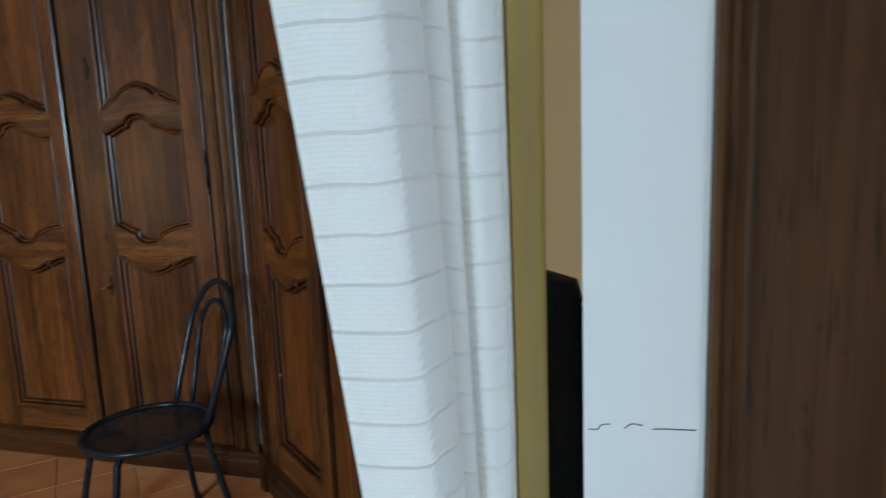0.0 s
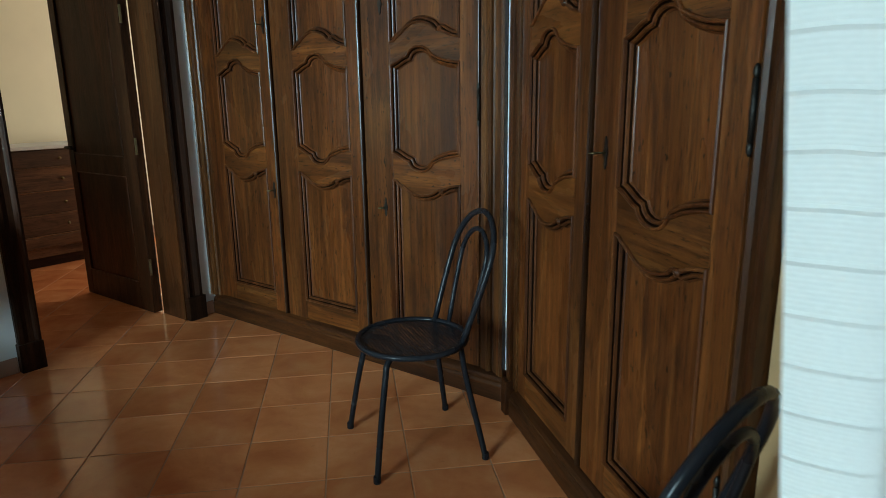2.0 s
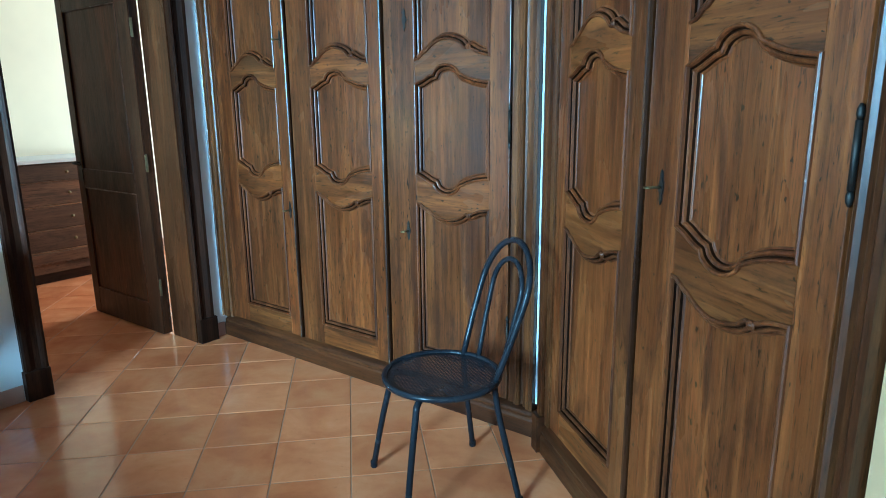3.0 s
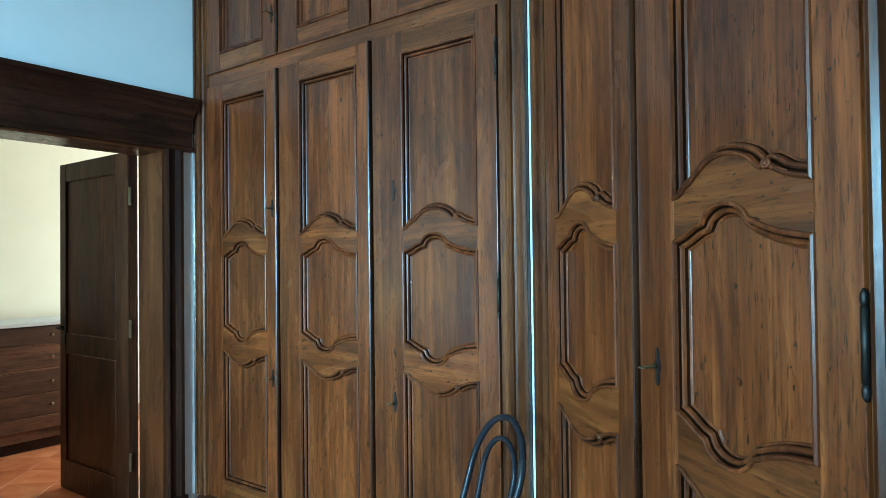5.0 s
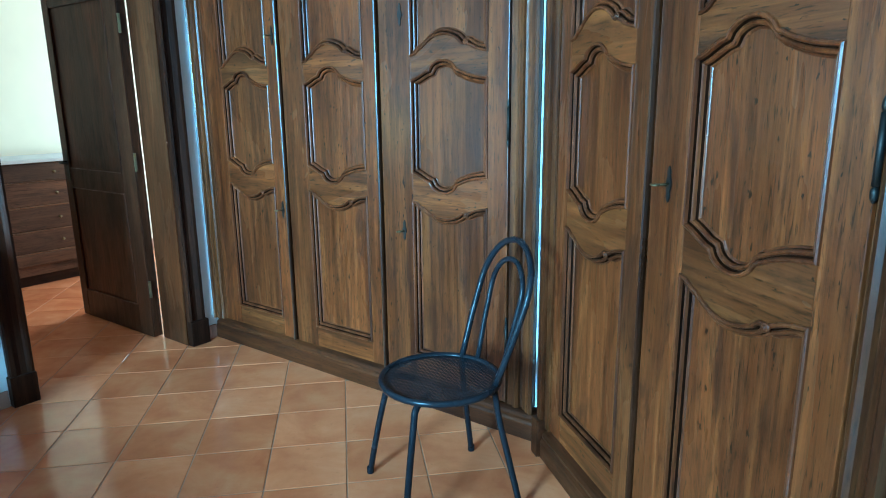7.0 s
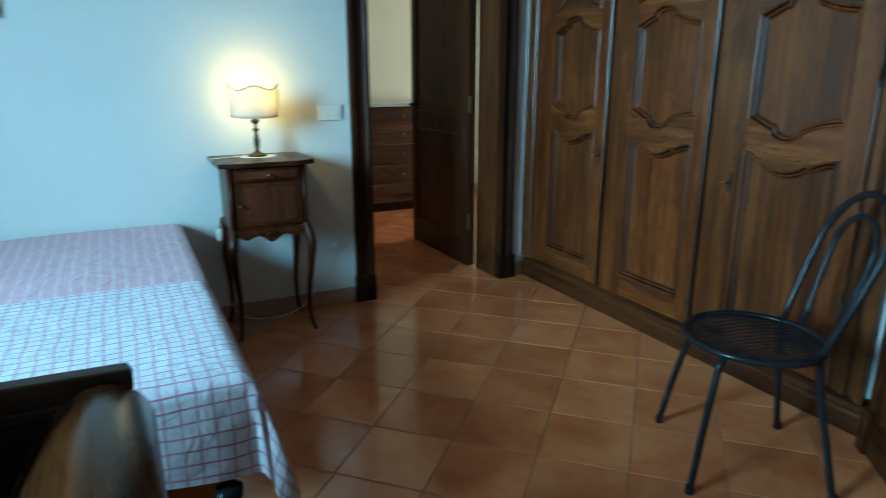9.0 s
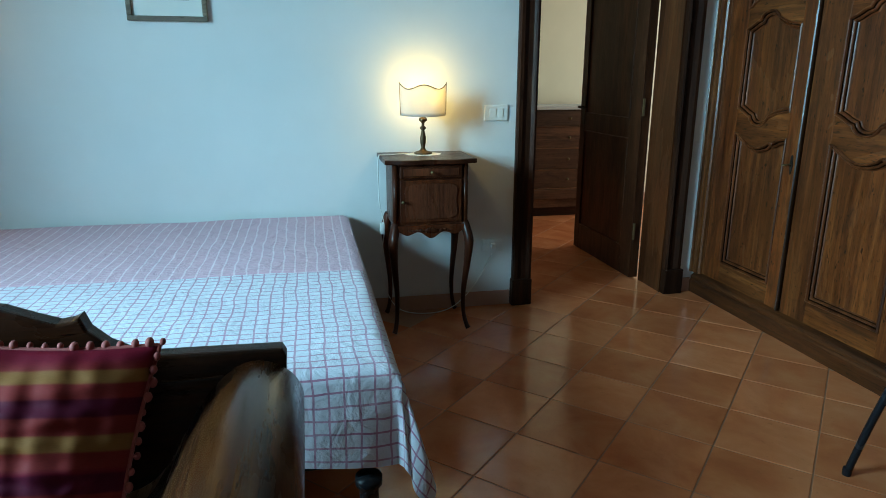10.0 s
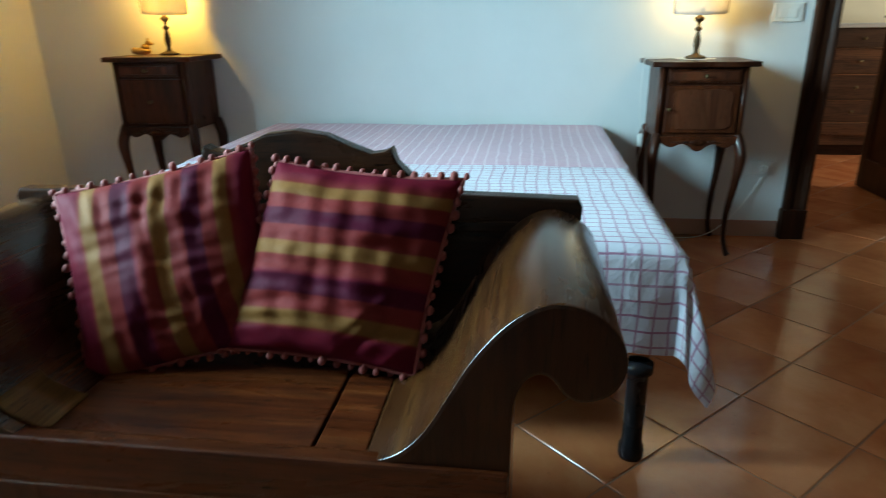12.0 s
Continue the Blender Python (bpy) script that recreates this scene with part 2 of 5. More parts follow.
DOOR_L, DOOR_R, DOOR_T = 1.50, 2.345, 2.06
for nm, bx in (("wall_bed", (-3.07, BED_WALL, SOUTH, DOOR_L, 0, CEIL)), ("wall_bed_end", (-3.07, BED_WALL, DOOR_R, 3.15, 0, CEIL)),
               ("wall_over_door", (-3.07, BED_WALL, DOOR_L, DOOR_R, DOOR_T, CEIL))):
    structure(nm, box(*bx), WALL_WHITE, "white plastered wall between bedroom and next room")
# window wall with its deep opening
WIN_S, WIN_N, WIN_T = 0.00, 0.668, 2.45
structure("wall_east_south", box(EAST, 1.25, SOUTH, WIN_S, 0, CEIL), WALL_WHITE, "thick white plastered window wall")
structure("wall_east_over_window", box(EAST, 1.25, WIN_S, WIN_N, WIN_T, CEIL), WALL_WHITE, "white plastered wall over the window opening")
structure("wall_east_north", prism([(EAST, 0.715), (0.842, 0.6655), (1.25, 0.6655), (1.25, 1.36), (EAST, 1.36)], 0, CEIL, "z"), WALL_WHITE, "thick white plastered wall with a hairline crack beside the window")
d2 = Vector((math.cos(radians(ANG2)), math.sin(radians(ANG2)), 0))
e_a, e_b = P0 + d2 * 1.27, P0 + d2 * 1.75
n2 = Vector((d2.y, -d2.x, 0)) * -1
structure("wall_corner", prism([tuple(e_a[:2]), tuple(e_b[:2]), tuple((e_b + n2 * 0.2)[:2]), tuple((e_a + n2 * 0.2)[:2])], 0, CEIL, "z"), WALL_WARM_SHADE, "plastered wall beside the corner wardrobe, warm shade put into its colour")
structure("ceiling", box(-5.9, 1.6, SOUTH - 0.2, 5.0, CEIL, CEIL + 0.15), CEIL_WHITE, "plain white plastered ceiling", "ceiling")
structure("wall_north_east", box(1.25, 1.6, WIN_N, 3.15, 0, CEIL), WALL_WHITE, "plain white wall closing the corner")
# next room
structure("wall_next_west", box(-5.75, -5.55, -0.2, 5.0, 0, CEIL), WALL_CREAM, "cream painted wall of the next room")
structure("wall_next_south", box(-5.55, -3.07, -0.2, 0.0, 0, CEIL), WALL_CREAM, "cream painted side wall of the next room")
for nm, bx in (("wall_next_north_a", (-5.55, -4.9, 4.8, 5.0, 0, CEIL)), ("wall_next_north_b", (-3.7, -3.07, 4.8, 5.0, 0, CEIL)),
               ("wall_next_north_c", (-4.9, -3.7, 4.8, 5.0, 2.4, CEIL)), ("wall_next_north_d", (-4.9, -3.7, 4.8, 5.0, 0, 0.6))):
    structure(nm, box(*bx), WALL_CREAM, "cream painted window wall of the next room")
structure("wall_next_east", box(-3.07, -2.83, 3.15, 5.0, 0, CEIL), WALL_CREAM, "cream painted wall of the next room")

# ---- floor of square terracotta tiles, laid diagonally ----
def tile_material():
    m, nt, b = nodes_of("terracotta_tile")
    vec, rnd = shifted(nt, coords(nt))
    a = noise_tex(nt, vec, 3.5, 5, 0.6, 0.4)
    f = noise_tex(nt, vec, 45, 6, 0.65)
    c = ramp(nt, a, [(0.3, (0.47, 0.135, 0.045)), (0.5, (0.60, 0.198, 0.073)), (0.72, (0.70, 0.28, 0.12))])
    r = ramp(nt, rnd, [(0.0, (0.82, 0.78, 0.75)), (0.35, (0.94, 0.93, 0.92)), (0.7, (1.02, 1.02, 1.02)), (1.0, (1.09, 1.13, 1.16))])
    c = mix(nt, 1.0, c, r, "MULTIPLY")
    c = mix(nt, maprange(nt, f, 0.62, 0.75, 0.0, 0.35), c, (0.22, 0.07, 0.03))
    nt.links.new(c, b.inputs["Base Color"])
    nt.links.new(maprange(nt, a, 0.3, 0.7, 0.10, 0.24), b.inputs["Roughness"])
    b.inputs["Specular IOR Level"].default_value = 0.75
    bump(nt, f, b, 0.12, 0.001)
    return m


TILE = tile_material()
GROUT = plaster("grout", (0.33, 0.15, 0.075), 0.25)
floor = structure("floor", box(-5.75, 1.6, SOUTH, 5.0, -0.12, -0.002), GROUT, "terracotta tiled floor laid diagonally with pale grout joints", "floor")
PITCH, U0, V0 = 0.302, -0.050, 2.082


# ---- wardrobes ----
ARCH_WAVE = smooth_line([(0, 0, 0), (0.08, 0.14, 0), (0.17, 0.36, 0), (0.225, 0.47, 0), (0.245, 0.46, 0), (0.262, 0.62, 0), (0.30, 0.81, 0), (0.36, 0.95, 0), (0.43, 1, 0), (0.50, 0.95, 0), (0.56, 0.80, 0), (0.598, 0.62, 0),
                         (0.615, 0.46, 0), (0.635, 0.47, 0), (0.69, 0.34, 0), (0.82, 0.14, 0), (1, 0, 0)], 4)
BROAD_WAVE = smooth_line([(0, 0, 0), (0.06, 0.06, 0), (0.12, 0.30, 0), (0.16, 0.37, 0), (0.22, 0.62, 0), (0.32, 0.90, 0), (0.42, 1.0, 0), (0.52, 0.93, 0), (0.62, 0.73, 0), (0.67, 0.50, 0), (0.70, 0.43, 0),
                          (0.74, 0.47, 0), (0.79, 0.34, 0), (0.86, 0.16, 0), (1, 0, 0)], 4)


def rail_wave(u, kind):
    """Height 0..1 of the carved rail edge across a panel, u from 0 to 1: a round arch between cusps, or a broad one that ends in a scroll."""
    if kind == "flat":
        return 0.0
    line = ARCH_WAVE if kind == "arch" else BROAD_WAVE
    return float(np.interp(u, [p.x for p in line], [p.y for p in line]))


def opening(x0, x1, z0, z1, low, low_h, top, top_h, n=56):
    """Outline of a panel opening, anticlockwise seen from the front (x right, z up)."""
    pts = []
    k = n if low != "flat" else 1
    pts += [(x0 + (x1 - x0) * i / k, z0 + low_h * rail_wave(i / k, low)) for i in range(k + 1)]
    k = n if top != "flat" else 1
    pts += [(x1 - (x1 - x0) * i / k, z1 + top_h * rail_wave(1 - i / k, top)) for i in range(k + 1)]
    return pts


def offset_loop(pts, d):
    out = []
    n = len(pts)
    for i in range(n):
        a, p, c = Vector(pts[i - 1]), Vector(pts[i]), Vector(pts[(i + 1) % n])
        e1, e2 = (p - a), (c - p)
        if e1.length < 1e-7 or e2.length < 1e-7:
            out.append(tuple(p))
            continue
        e1.normalize()
        e2.normalize()
        n1, n2_ = Vector((-e1.y, e1.x)), Vector((-e2.y, e2.x))
        b = (n1 + n2_)
        b = b / max(b.length_squared / 2, 0.45)
        out.append(tuple(p + b * d))
    return out


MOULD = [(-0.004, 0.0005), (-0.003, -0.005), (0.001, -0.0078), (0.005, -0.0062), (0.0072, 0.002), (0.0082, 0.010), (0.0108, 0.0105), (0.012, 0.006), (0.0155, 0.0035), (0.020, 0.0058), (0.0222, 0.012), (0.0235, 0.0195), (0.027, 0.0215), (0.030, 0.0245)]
# profile steps coloured dark for wax and groove shade
DARK_STEPS = (4, 5, 10)


def moulding(pts, front=0.0, profile=MOULD):
    """A carved border run round an opening; profile: inward offset, depth."""
    bm = bmesh.new()
    rings = [[bm.verts.new((p[0], front + h, p[1])) for p in offset_loop(pts, d)] for d, h in profile]
    n = len(pts)
    for k, (a, b) in enumerate(zip(rings, rings[1:])):
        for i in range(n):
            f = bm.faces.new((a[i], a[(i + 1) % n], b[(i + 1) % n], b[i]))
            f.material_index = 1 if k in DARK_STEPS else 0
    return bm


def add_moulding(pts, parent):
    ob = part("moulding", moulding(pts), WOOD_EDGE, parent, "carved panel moulding, its grooves coloured dark for wax and shade")
    ob.data.materials.append(GROOVE_DARK)


def rail_piece(x0, x1, lower, upper, y0, y1, n=56):
    """A cross rail between two carved edges; lower, upper: (z, height, kind)."""
    pts = [(x0 + (x1 - x0) * i / n, lower[0] + lower[1] * rail_wave(i / n, lower[2])) for i in range(n + 1)]
    pts += [(x1 - (x1 - x0) * i / n, upper[0] + upper[1] * rail_wave(1 - i / n, upper[2])) for i in range(n + 1)]
    return prism(pts, y0, y1, "y")


IRON = metal("dark_iron", (0.05, 0.045, 0.04), 0.45, 0.9)
BRASS = metal("aged_brass", (0.20, 0.15, 0.075), 0.4, 0.9)


def lock_plate(parent, x, z, y, key, side=-1):
    """A pierced iron key plate, with or without its key."""
    pts = []
    for i in range(40):
        a = 2 * math.pi * i / 40
        r = 1 + 0.28 * math.cos(6 * a)
        pts.append((x + 0.009 * r * math.cos(a), z + 0.042 * math.sin(a) * (1 + 0.1 * math.cos(4 * a))))
    part("lock_plate", prism(pts, y - 0.003, y + 0.001, "y"), IRON, parent, "pierced dark iron key plate")
    if key:
        bm = tube([(x, y - 0.001, z), (x, y - 0.03, z)], 0.0032, 8)
        ring = [(x + 0.013 * math.cos(2 * math.pi * i / 16) * 0.9, y - 0.03 - 0.010 + 0.010 * math.sin(2 * math.pi * i / 16), z) for i in range(16)]
        tube(ring, 0.0024, 6, bm=bm, closed=True)
        part("key", bm, BRASS, parent, "old key left in the lock", True)


def long_hinge(parent, x, z, y, h=0.12):
    bm = tube([(x, y, z - h / 2), (x, y, z + h / 2)], 0.0062, 10)
    for s in (-1, 1):
        tube([(x, y, z + s * h / 2), (x, y, z + s * (h / 2 + 0.008)), (x, y, z + s * (h / 2 + 0.02)), (x, y, z + s * (h / 2 + 0.028))], 0.006, 8, [0.004, 0.0068, 0.006, 0.002], bm)
    part("hinge", bm, IRON, parent, "long dark iron barrel hinge", True)


def carved_scroll(parent, x, z, up):
    """A small rolled leaf end where the broad wave stops."""
    pts = []
    for i in range(22):
        a = 0.5 * i
        r = 0.0125 * (1 - i / 26)
        pts.append((x + 0.003 - r * math.cos(a), -0.004 - 0.004 * i / 21, z + up * (0.003 + r * math.sin(a) * 0.8)))
    tail = [(x + 0.012 + 0.040 * k / 6, -0.004 + 0.003 * k / 6, z - up * (0.004 + 0.012 * k / 6)) for k in range(7)]
    bm = tube(pts, 0.0042, 6, [0.0036 + 0.0016 * i / 21 for i in range(22)])
    tube(tail, 0.004, 6, [0.0055 - 0.0006 * k for k in range(7)], bm)
    part("carved_scroll", bm, WOOD_EDGE, parent, "small carved scroll", True)


def low_door(parent, x0, x1, px0, px1, key_side=None, key_z=0.84, key=True, upper_lock=None, hinge_side=None, bead="r"):
    """A tall carved door with three panels. Local: x right, y into the wardrobe, z up."""
    y0, y1 = 0.0, 0.026
    top, bot = 2.412, 0.128
    door = part("door", box(px0 - 0.004, px1 + 0.004, 0.0235, 0.0305, bot + 0.06, top - 0.06), WOOD, parent, "tall carved wooden wardrobe door with three shaped panels")
    part("stile", box(x0, px0, y0, y1, bot, top, 0.003), WOOD, door)
    part("stile", box(px1, x1, y0, y1, bot, top, 0.003), WOOD, door)
    part("rail", box(px0, px1, y0 + 0.0005, y1, 2.32, top - 0.001, 0.0015), WOOD_X, door)
    part("rail", rail_piece(px0, px1, (1.464, 0.076, "arch"), (1.563, 0.076, "broad"), y0 + 0.0008, y1), WOOD_X, door, "carved wavy cross rail")
    part("rail", rail_piece(px0, px1, (0.948, -0.062, "broad"), (1.075, -0.080, "arch"), y0 + 0.0008, y1), WOOD_X, door, "carved wavy cross rail")
    part("rail", box(px0, px1, y0 + 0.0005, y1, bot + 0.001, 0.237, 0.0015), WOOD_X, door)
    for o in (opening(px0, px1, 1.563, 2.32, "broad", 0.076, "flat", 0), opening(px0, px1, 1.075, 1.464, "arch", -0.080, "arch", 0.076),
              opening(px0, px1, 0.237, 0.948, "flat", 0, "broad", -0.062)):
        add_moulding(o, door)
    for z, sgn in ((1.563 + 0.076 * 0.46, 1), (0.948 - 0.062 * 0.46, -1)):
        carved_scroll(door, px0 + (px1 - px0) * 0.735, z, sgn)
    # the raised edge strip that covers the joint to the next door
    if bead:
        xb = x1 if bead == "r" else x0
        sgn = 1 if bead == "r" else -1
        prof = [(xb - sgn * 0.021, 0.001), (xb - sgn * 0.018, -0.004), (xb - sgn * 0.014, -0.004), (xb - sgn * 0.012, -0.010), (xb - sgn * 0.007, -0.013), (xb - sgn * 0.002, -0.010), (xb, -0.002), (xb, 0.012)]
        part("edge_strip", prism(prof, bot, top, "z"), WOOD_STRIP, door, "rounded strip along the door's edge")
    if key_side is not None:
        lock_plate(door, key_side, key_z, -0.001, key)
    if upper_lock is not None:
        lock_plate(door, upper_lock[0], upper_lock[1], -0.001, upper_lock[2])
    if hinge_side is not None:
        for hz in (0.42, 1.29, 2.2):
            long_hinge(door, hinge_side, hz, -0.006)
    return door


def high_door(parent, x0, x1, px0, px1, key_x=None, hinge_x=None):
    y0, y1, bot, top = 0.0, 0.026, 2.490, 3.02
    door = part("upper_door", box(px0 - 0.004, px1 + 0.004, 0.0235, 0.0305, bot + 0.05, top - 0.05), WOOD, parent, "small panelled upper cupboard door")
    part("stile", box(x0, px0, y0, y1, bot, top, 0.003), WOOD, door)
    part("stile", box(px1, x1, y0, y1, bot, top, 0.003), WOOD, door)
    part("rail", box(px0, px1, 0.0005, y1, bot + 0.001, 2.585, 0.0015), WOOD_X, door)
    part("rail", box(px0, px1, 0.0005, y1, 2.93, top - 0.001, 0.0015), WOOD_X, door)
    part("moulding", moulding(opening(px0, px1, 2.585, 2.93, "flat", 0, "flat", 0)), WOOD_EDGE, door, "dark panel moulding")
    part("edge_strip", prism([(x0, bot + 0.002), (x1, bot + 0.002), (x1, bot - 0.008), (x0, bot - 0.008)], -0.008, 0.004, "y", 0.003), WOOD_EDGE, door)
    part("edge_strip", box(x1 - 0.016, x1 + 0.003, -0.009, 0.003, bot, top, 0.004), WOOD_EDGE, door)
    if key_x is not None:
        lock_plate(door, key_x, 2.70, -0.001, True)
    if hinge_x is not None:
        long_hinge(door, hinge_x, 2.62, -0.006, 0.08)
    return door


def pilaster(parent, x0, x1, z0, z1, depth=0.0):
    """An upright border of stepped mouldings."""
    w = x1 - x0
    steps = [(0, 0.03), (0, -0.030), (0.10, -0.036), (0.17, -0.030), (0.20, -0.020), (0.27, -0.018), (0.34, -0.026), (0.44, -0.028), (0.50, -0.018),
             (0.53, -0.006), (0.66, -0.004), (0.70, -0.014), (0.78, -0.018), (0.87, -0.012), (0.90, 0.000), (1.0, 0.002), (1.0, 0.03)]
    part("pilaster", prism([(x0 + w * a, b + depth) for a, b in steps], z0, z1, "z"), WOOD_PILASTER, parent, "upright border of dark stepped mouldings")


def base_board(parent, x0, x1, front):
    prof = [(front, 0.0), (front, 0.070), (front + 0.004, 0.078), (front + 0.008, 0.082), (front + 0.006, 0.094), (front + 0.014, 0.104), (0.004, 0.112), (0.03, 0.124), (0.05, 0.124), (0.05, 0.0)]
    part("base_board", prism(prof, x0, x1, "x"), WOOD_BASE, parent, "dark wooden base board with a moulded top")


def wardrobe_long():
    w = thing("wardrobe", pose(0, WARD_Y, 0), "tall built-in wardrobe of waxed brown wood with carved panel doors", "wardrobe")
    part("carcass", box(-2.815, -0.665, 0.032, 0.58, 0.0, 3.09), WOOD, w)
    part("rail", box(-2.72, -0.79, 0.006, 0.031, 2.414, 2.488, 0.002), WOOD_X, w)
    part("rail", box(-2.72, -0.79, 0.006, 0.031, 3.022, 3.09, 0.002), WOOD_X, w)
    pilaster(w, -2.818, -2.728, 0.124, 3.09)
    # the border at the other end is turned about
    wm = -0.795
    steps = [(0.0, 0.03), (0.0, 0.0), (0.03, 0.0), (0.032, -0.012), (0.045, -0.016), (0.055, -0.008), (0.058, 0.004), (0.072, 0.006), (0.076, -0.010), (0.092, -0.014),
             (0.098, -0.026), (0.113, -0.030), (0.120, -0.036), (0.131, -0.030), (0.131, 0.03)]
    part("pilaster", prism([(wm + a, b) for a, b in steps], 0.124, 3.09, "z"), WOOD_PILASTER, w, "upright border of dark stepped mouldings")
    base_board(w, -2.815, -0.655, -0.022)
    low_door(w, -2.724, -2.110, -2.585, -2.208, key_side=-2.155, key_z=0.835, upper_lock=(-2.155, 1.70, True))
    low_door(w, -2.100, -1.466, -1.944, -1.556, hinge_side=None)
    low_door(w, -1.456, -0.806, -1.283, -0.902, key_side=-1.335, key_z=0.815, upper_lock=(-1.335, 1.73, False), hinge_side=-0.803, bead=None)
    high_door(w, -2.724, -2.110, -2.60, -2.23, key_x=-2.15)
    high_door(w, -2.100, -1.466, -1.955, -1.60, hinge_x=-2.105)
    high_door(w, -1.456, -0.806, -1.30, -0.93)
    return w


def wardrobe_corner():
    m = Matrix.Translation(P0) @ pose(0, 0, 0, 0, 0, ANG2)
    w = thing("wardrobe", m, "corner wardrobe of waxed brown wood with two carved doors", "wardrobe")
    part("carcass", prism([(-0.165, 0.032), (1.255, 0.032), (1.255, 0.16), (0.95, 0.42), (0.12, 0.42), (-0.13, 0.16)], 0.0, 3.09, "z"), WOOD, w)
    part("rail", box(-0.08, 1.16, 0.006, 0.031, 2.414, 2.488, 0.002), WOOD_X, w)
    part("rail", box(-0.08, 1.16, 0.006, 0.031, 3.022, 3.09, 0.002), WOOD_X, w)
    part("pilaster", box(-0.165, -0.128, -0.022, 0.030, 0.0, 3.09, 0.006), WOOD_PILASTER, w)
    part("pilaster", box(-0.127, -0.088, -0.006, 0.030, 0.12, 3.09, 0.004), WOOD_PILASTER, w)
    steps = [(1.163, 0.03), (1.163, 0.004), (1.175, 0.004), (1.178, -0.010), (1.190, -0.016), (1.200, -0.010), (1.204, 0.0), (1.216, 0.0), (1.220, -0.016), (1.236, -0.022), (1.246, -0.030), (1.262, -0.030), (1.262, 0.03)]
    part("pilaster", prism(steps, 0.12, 3.09, "z"), WOOD_PILASTER, w, "upright border of dark stepped mouldings")
    base_board(w, -0.127, 1.262, -0.024)
    part("corner_block", box(-0.175, -0.120, -0.040, 0.030, 0.0, 0.155, 0.004), WOOD_BASE, w, "dark block at the foot of the corner")
    low_door(w, -0.084, 0.496, 0.0, 0.390, bead="r")
    low_door(w, 0.504, 1.158, 0.660, 1.063, key_side=0.585, key_z=1.165, hinge_side=1.163, bead=None)
    high_door(w, -0.084, 0.496, 0.02, 0.38)
    high_door(w, 0.504, 1.158, 0.66, 1.05)
    return w


wardrobe_long()
wardrobe_corner()
# white strip of wall in the gap between the two wardrobes
structure("wall_gap", box(-0.662, -0.654, 2.534, 2.56, 0.150, 3.09), WALL_WHITE, "narrow strip of white wall between two wardrobes")

# ---- doorway ----
def door_frame():
    f = thing("door_1", pose(0, 0, 0), "dark wooden door frame with a heavy moulded cornice", "door frame", kind="structure")
    prof = [(0.0, 0.0), (0.0, 0.030), (0.012, 0.036), (0.022, 0.030), (0.030, 0.022), (0.055, 0.020), (0.066, 0.026), (0.080, 0.034), (0.098, 0.034), (0.105, 0.022), (0.105, 0.0)]
    for y, s in ((DOOR_L, -1), (DOOR_R, 1)):
        part("post", prism([(BED_WALL + d, y + s * (a - 0.012)) for a, d in prof], 0.145, 2.06, "z"), DOOR_DARK, f)
        part("plinth", box(BED_WALL - 0.001, BED_WALL + 0.046, min(y - s * 0.014, y + s * 0.100), max(y - s * 0.014, y + s * 0.100), 0.0, 0.147, 0.004), DOOR_DARK, f)
        part("jamb", box(-3.072, BED_WALL - 0.002, min(y, y - s * 0.020), max(y, y - s * 0.020), 0.0, 2.06, 0.002), JAMB_WOOD, f, "plain brown wooden jamb lining")
    part("jamb", box(-3.072, BED_WALL - 0.002, DOOR_L + 0.02, DOOR_R - 0.02, 2.04, 2.06, 0.002), JAMB_WOOD, f)
    head = [(0.0, 2.052), (0.034, 2.052), (0.036, 2.070), (0.026, 2.082), (0.024, 2.150), (0.030, 2.158), (0.030, 2.225), (0.036, 2.235), (0.046, 2.250), (0.060, 2.262),
            (0.082, 2.290), (0.090, 2.310), (0.104, 2.316), (0.104, 2.338), (0.0, 2.338)]
    bm = prism([(BED_WALL + a, b) for a, b in head], DOOR_L - 0.16, DOOR_R + 0.145, "y")
    part("cornice", bm, DOOR_DARK_Y, f, "heavy dark moulded cornice")
    return f


door_frame()


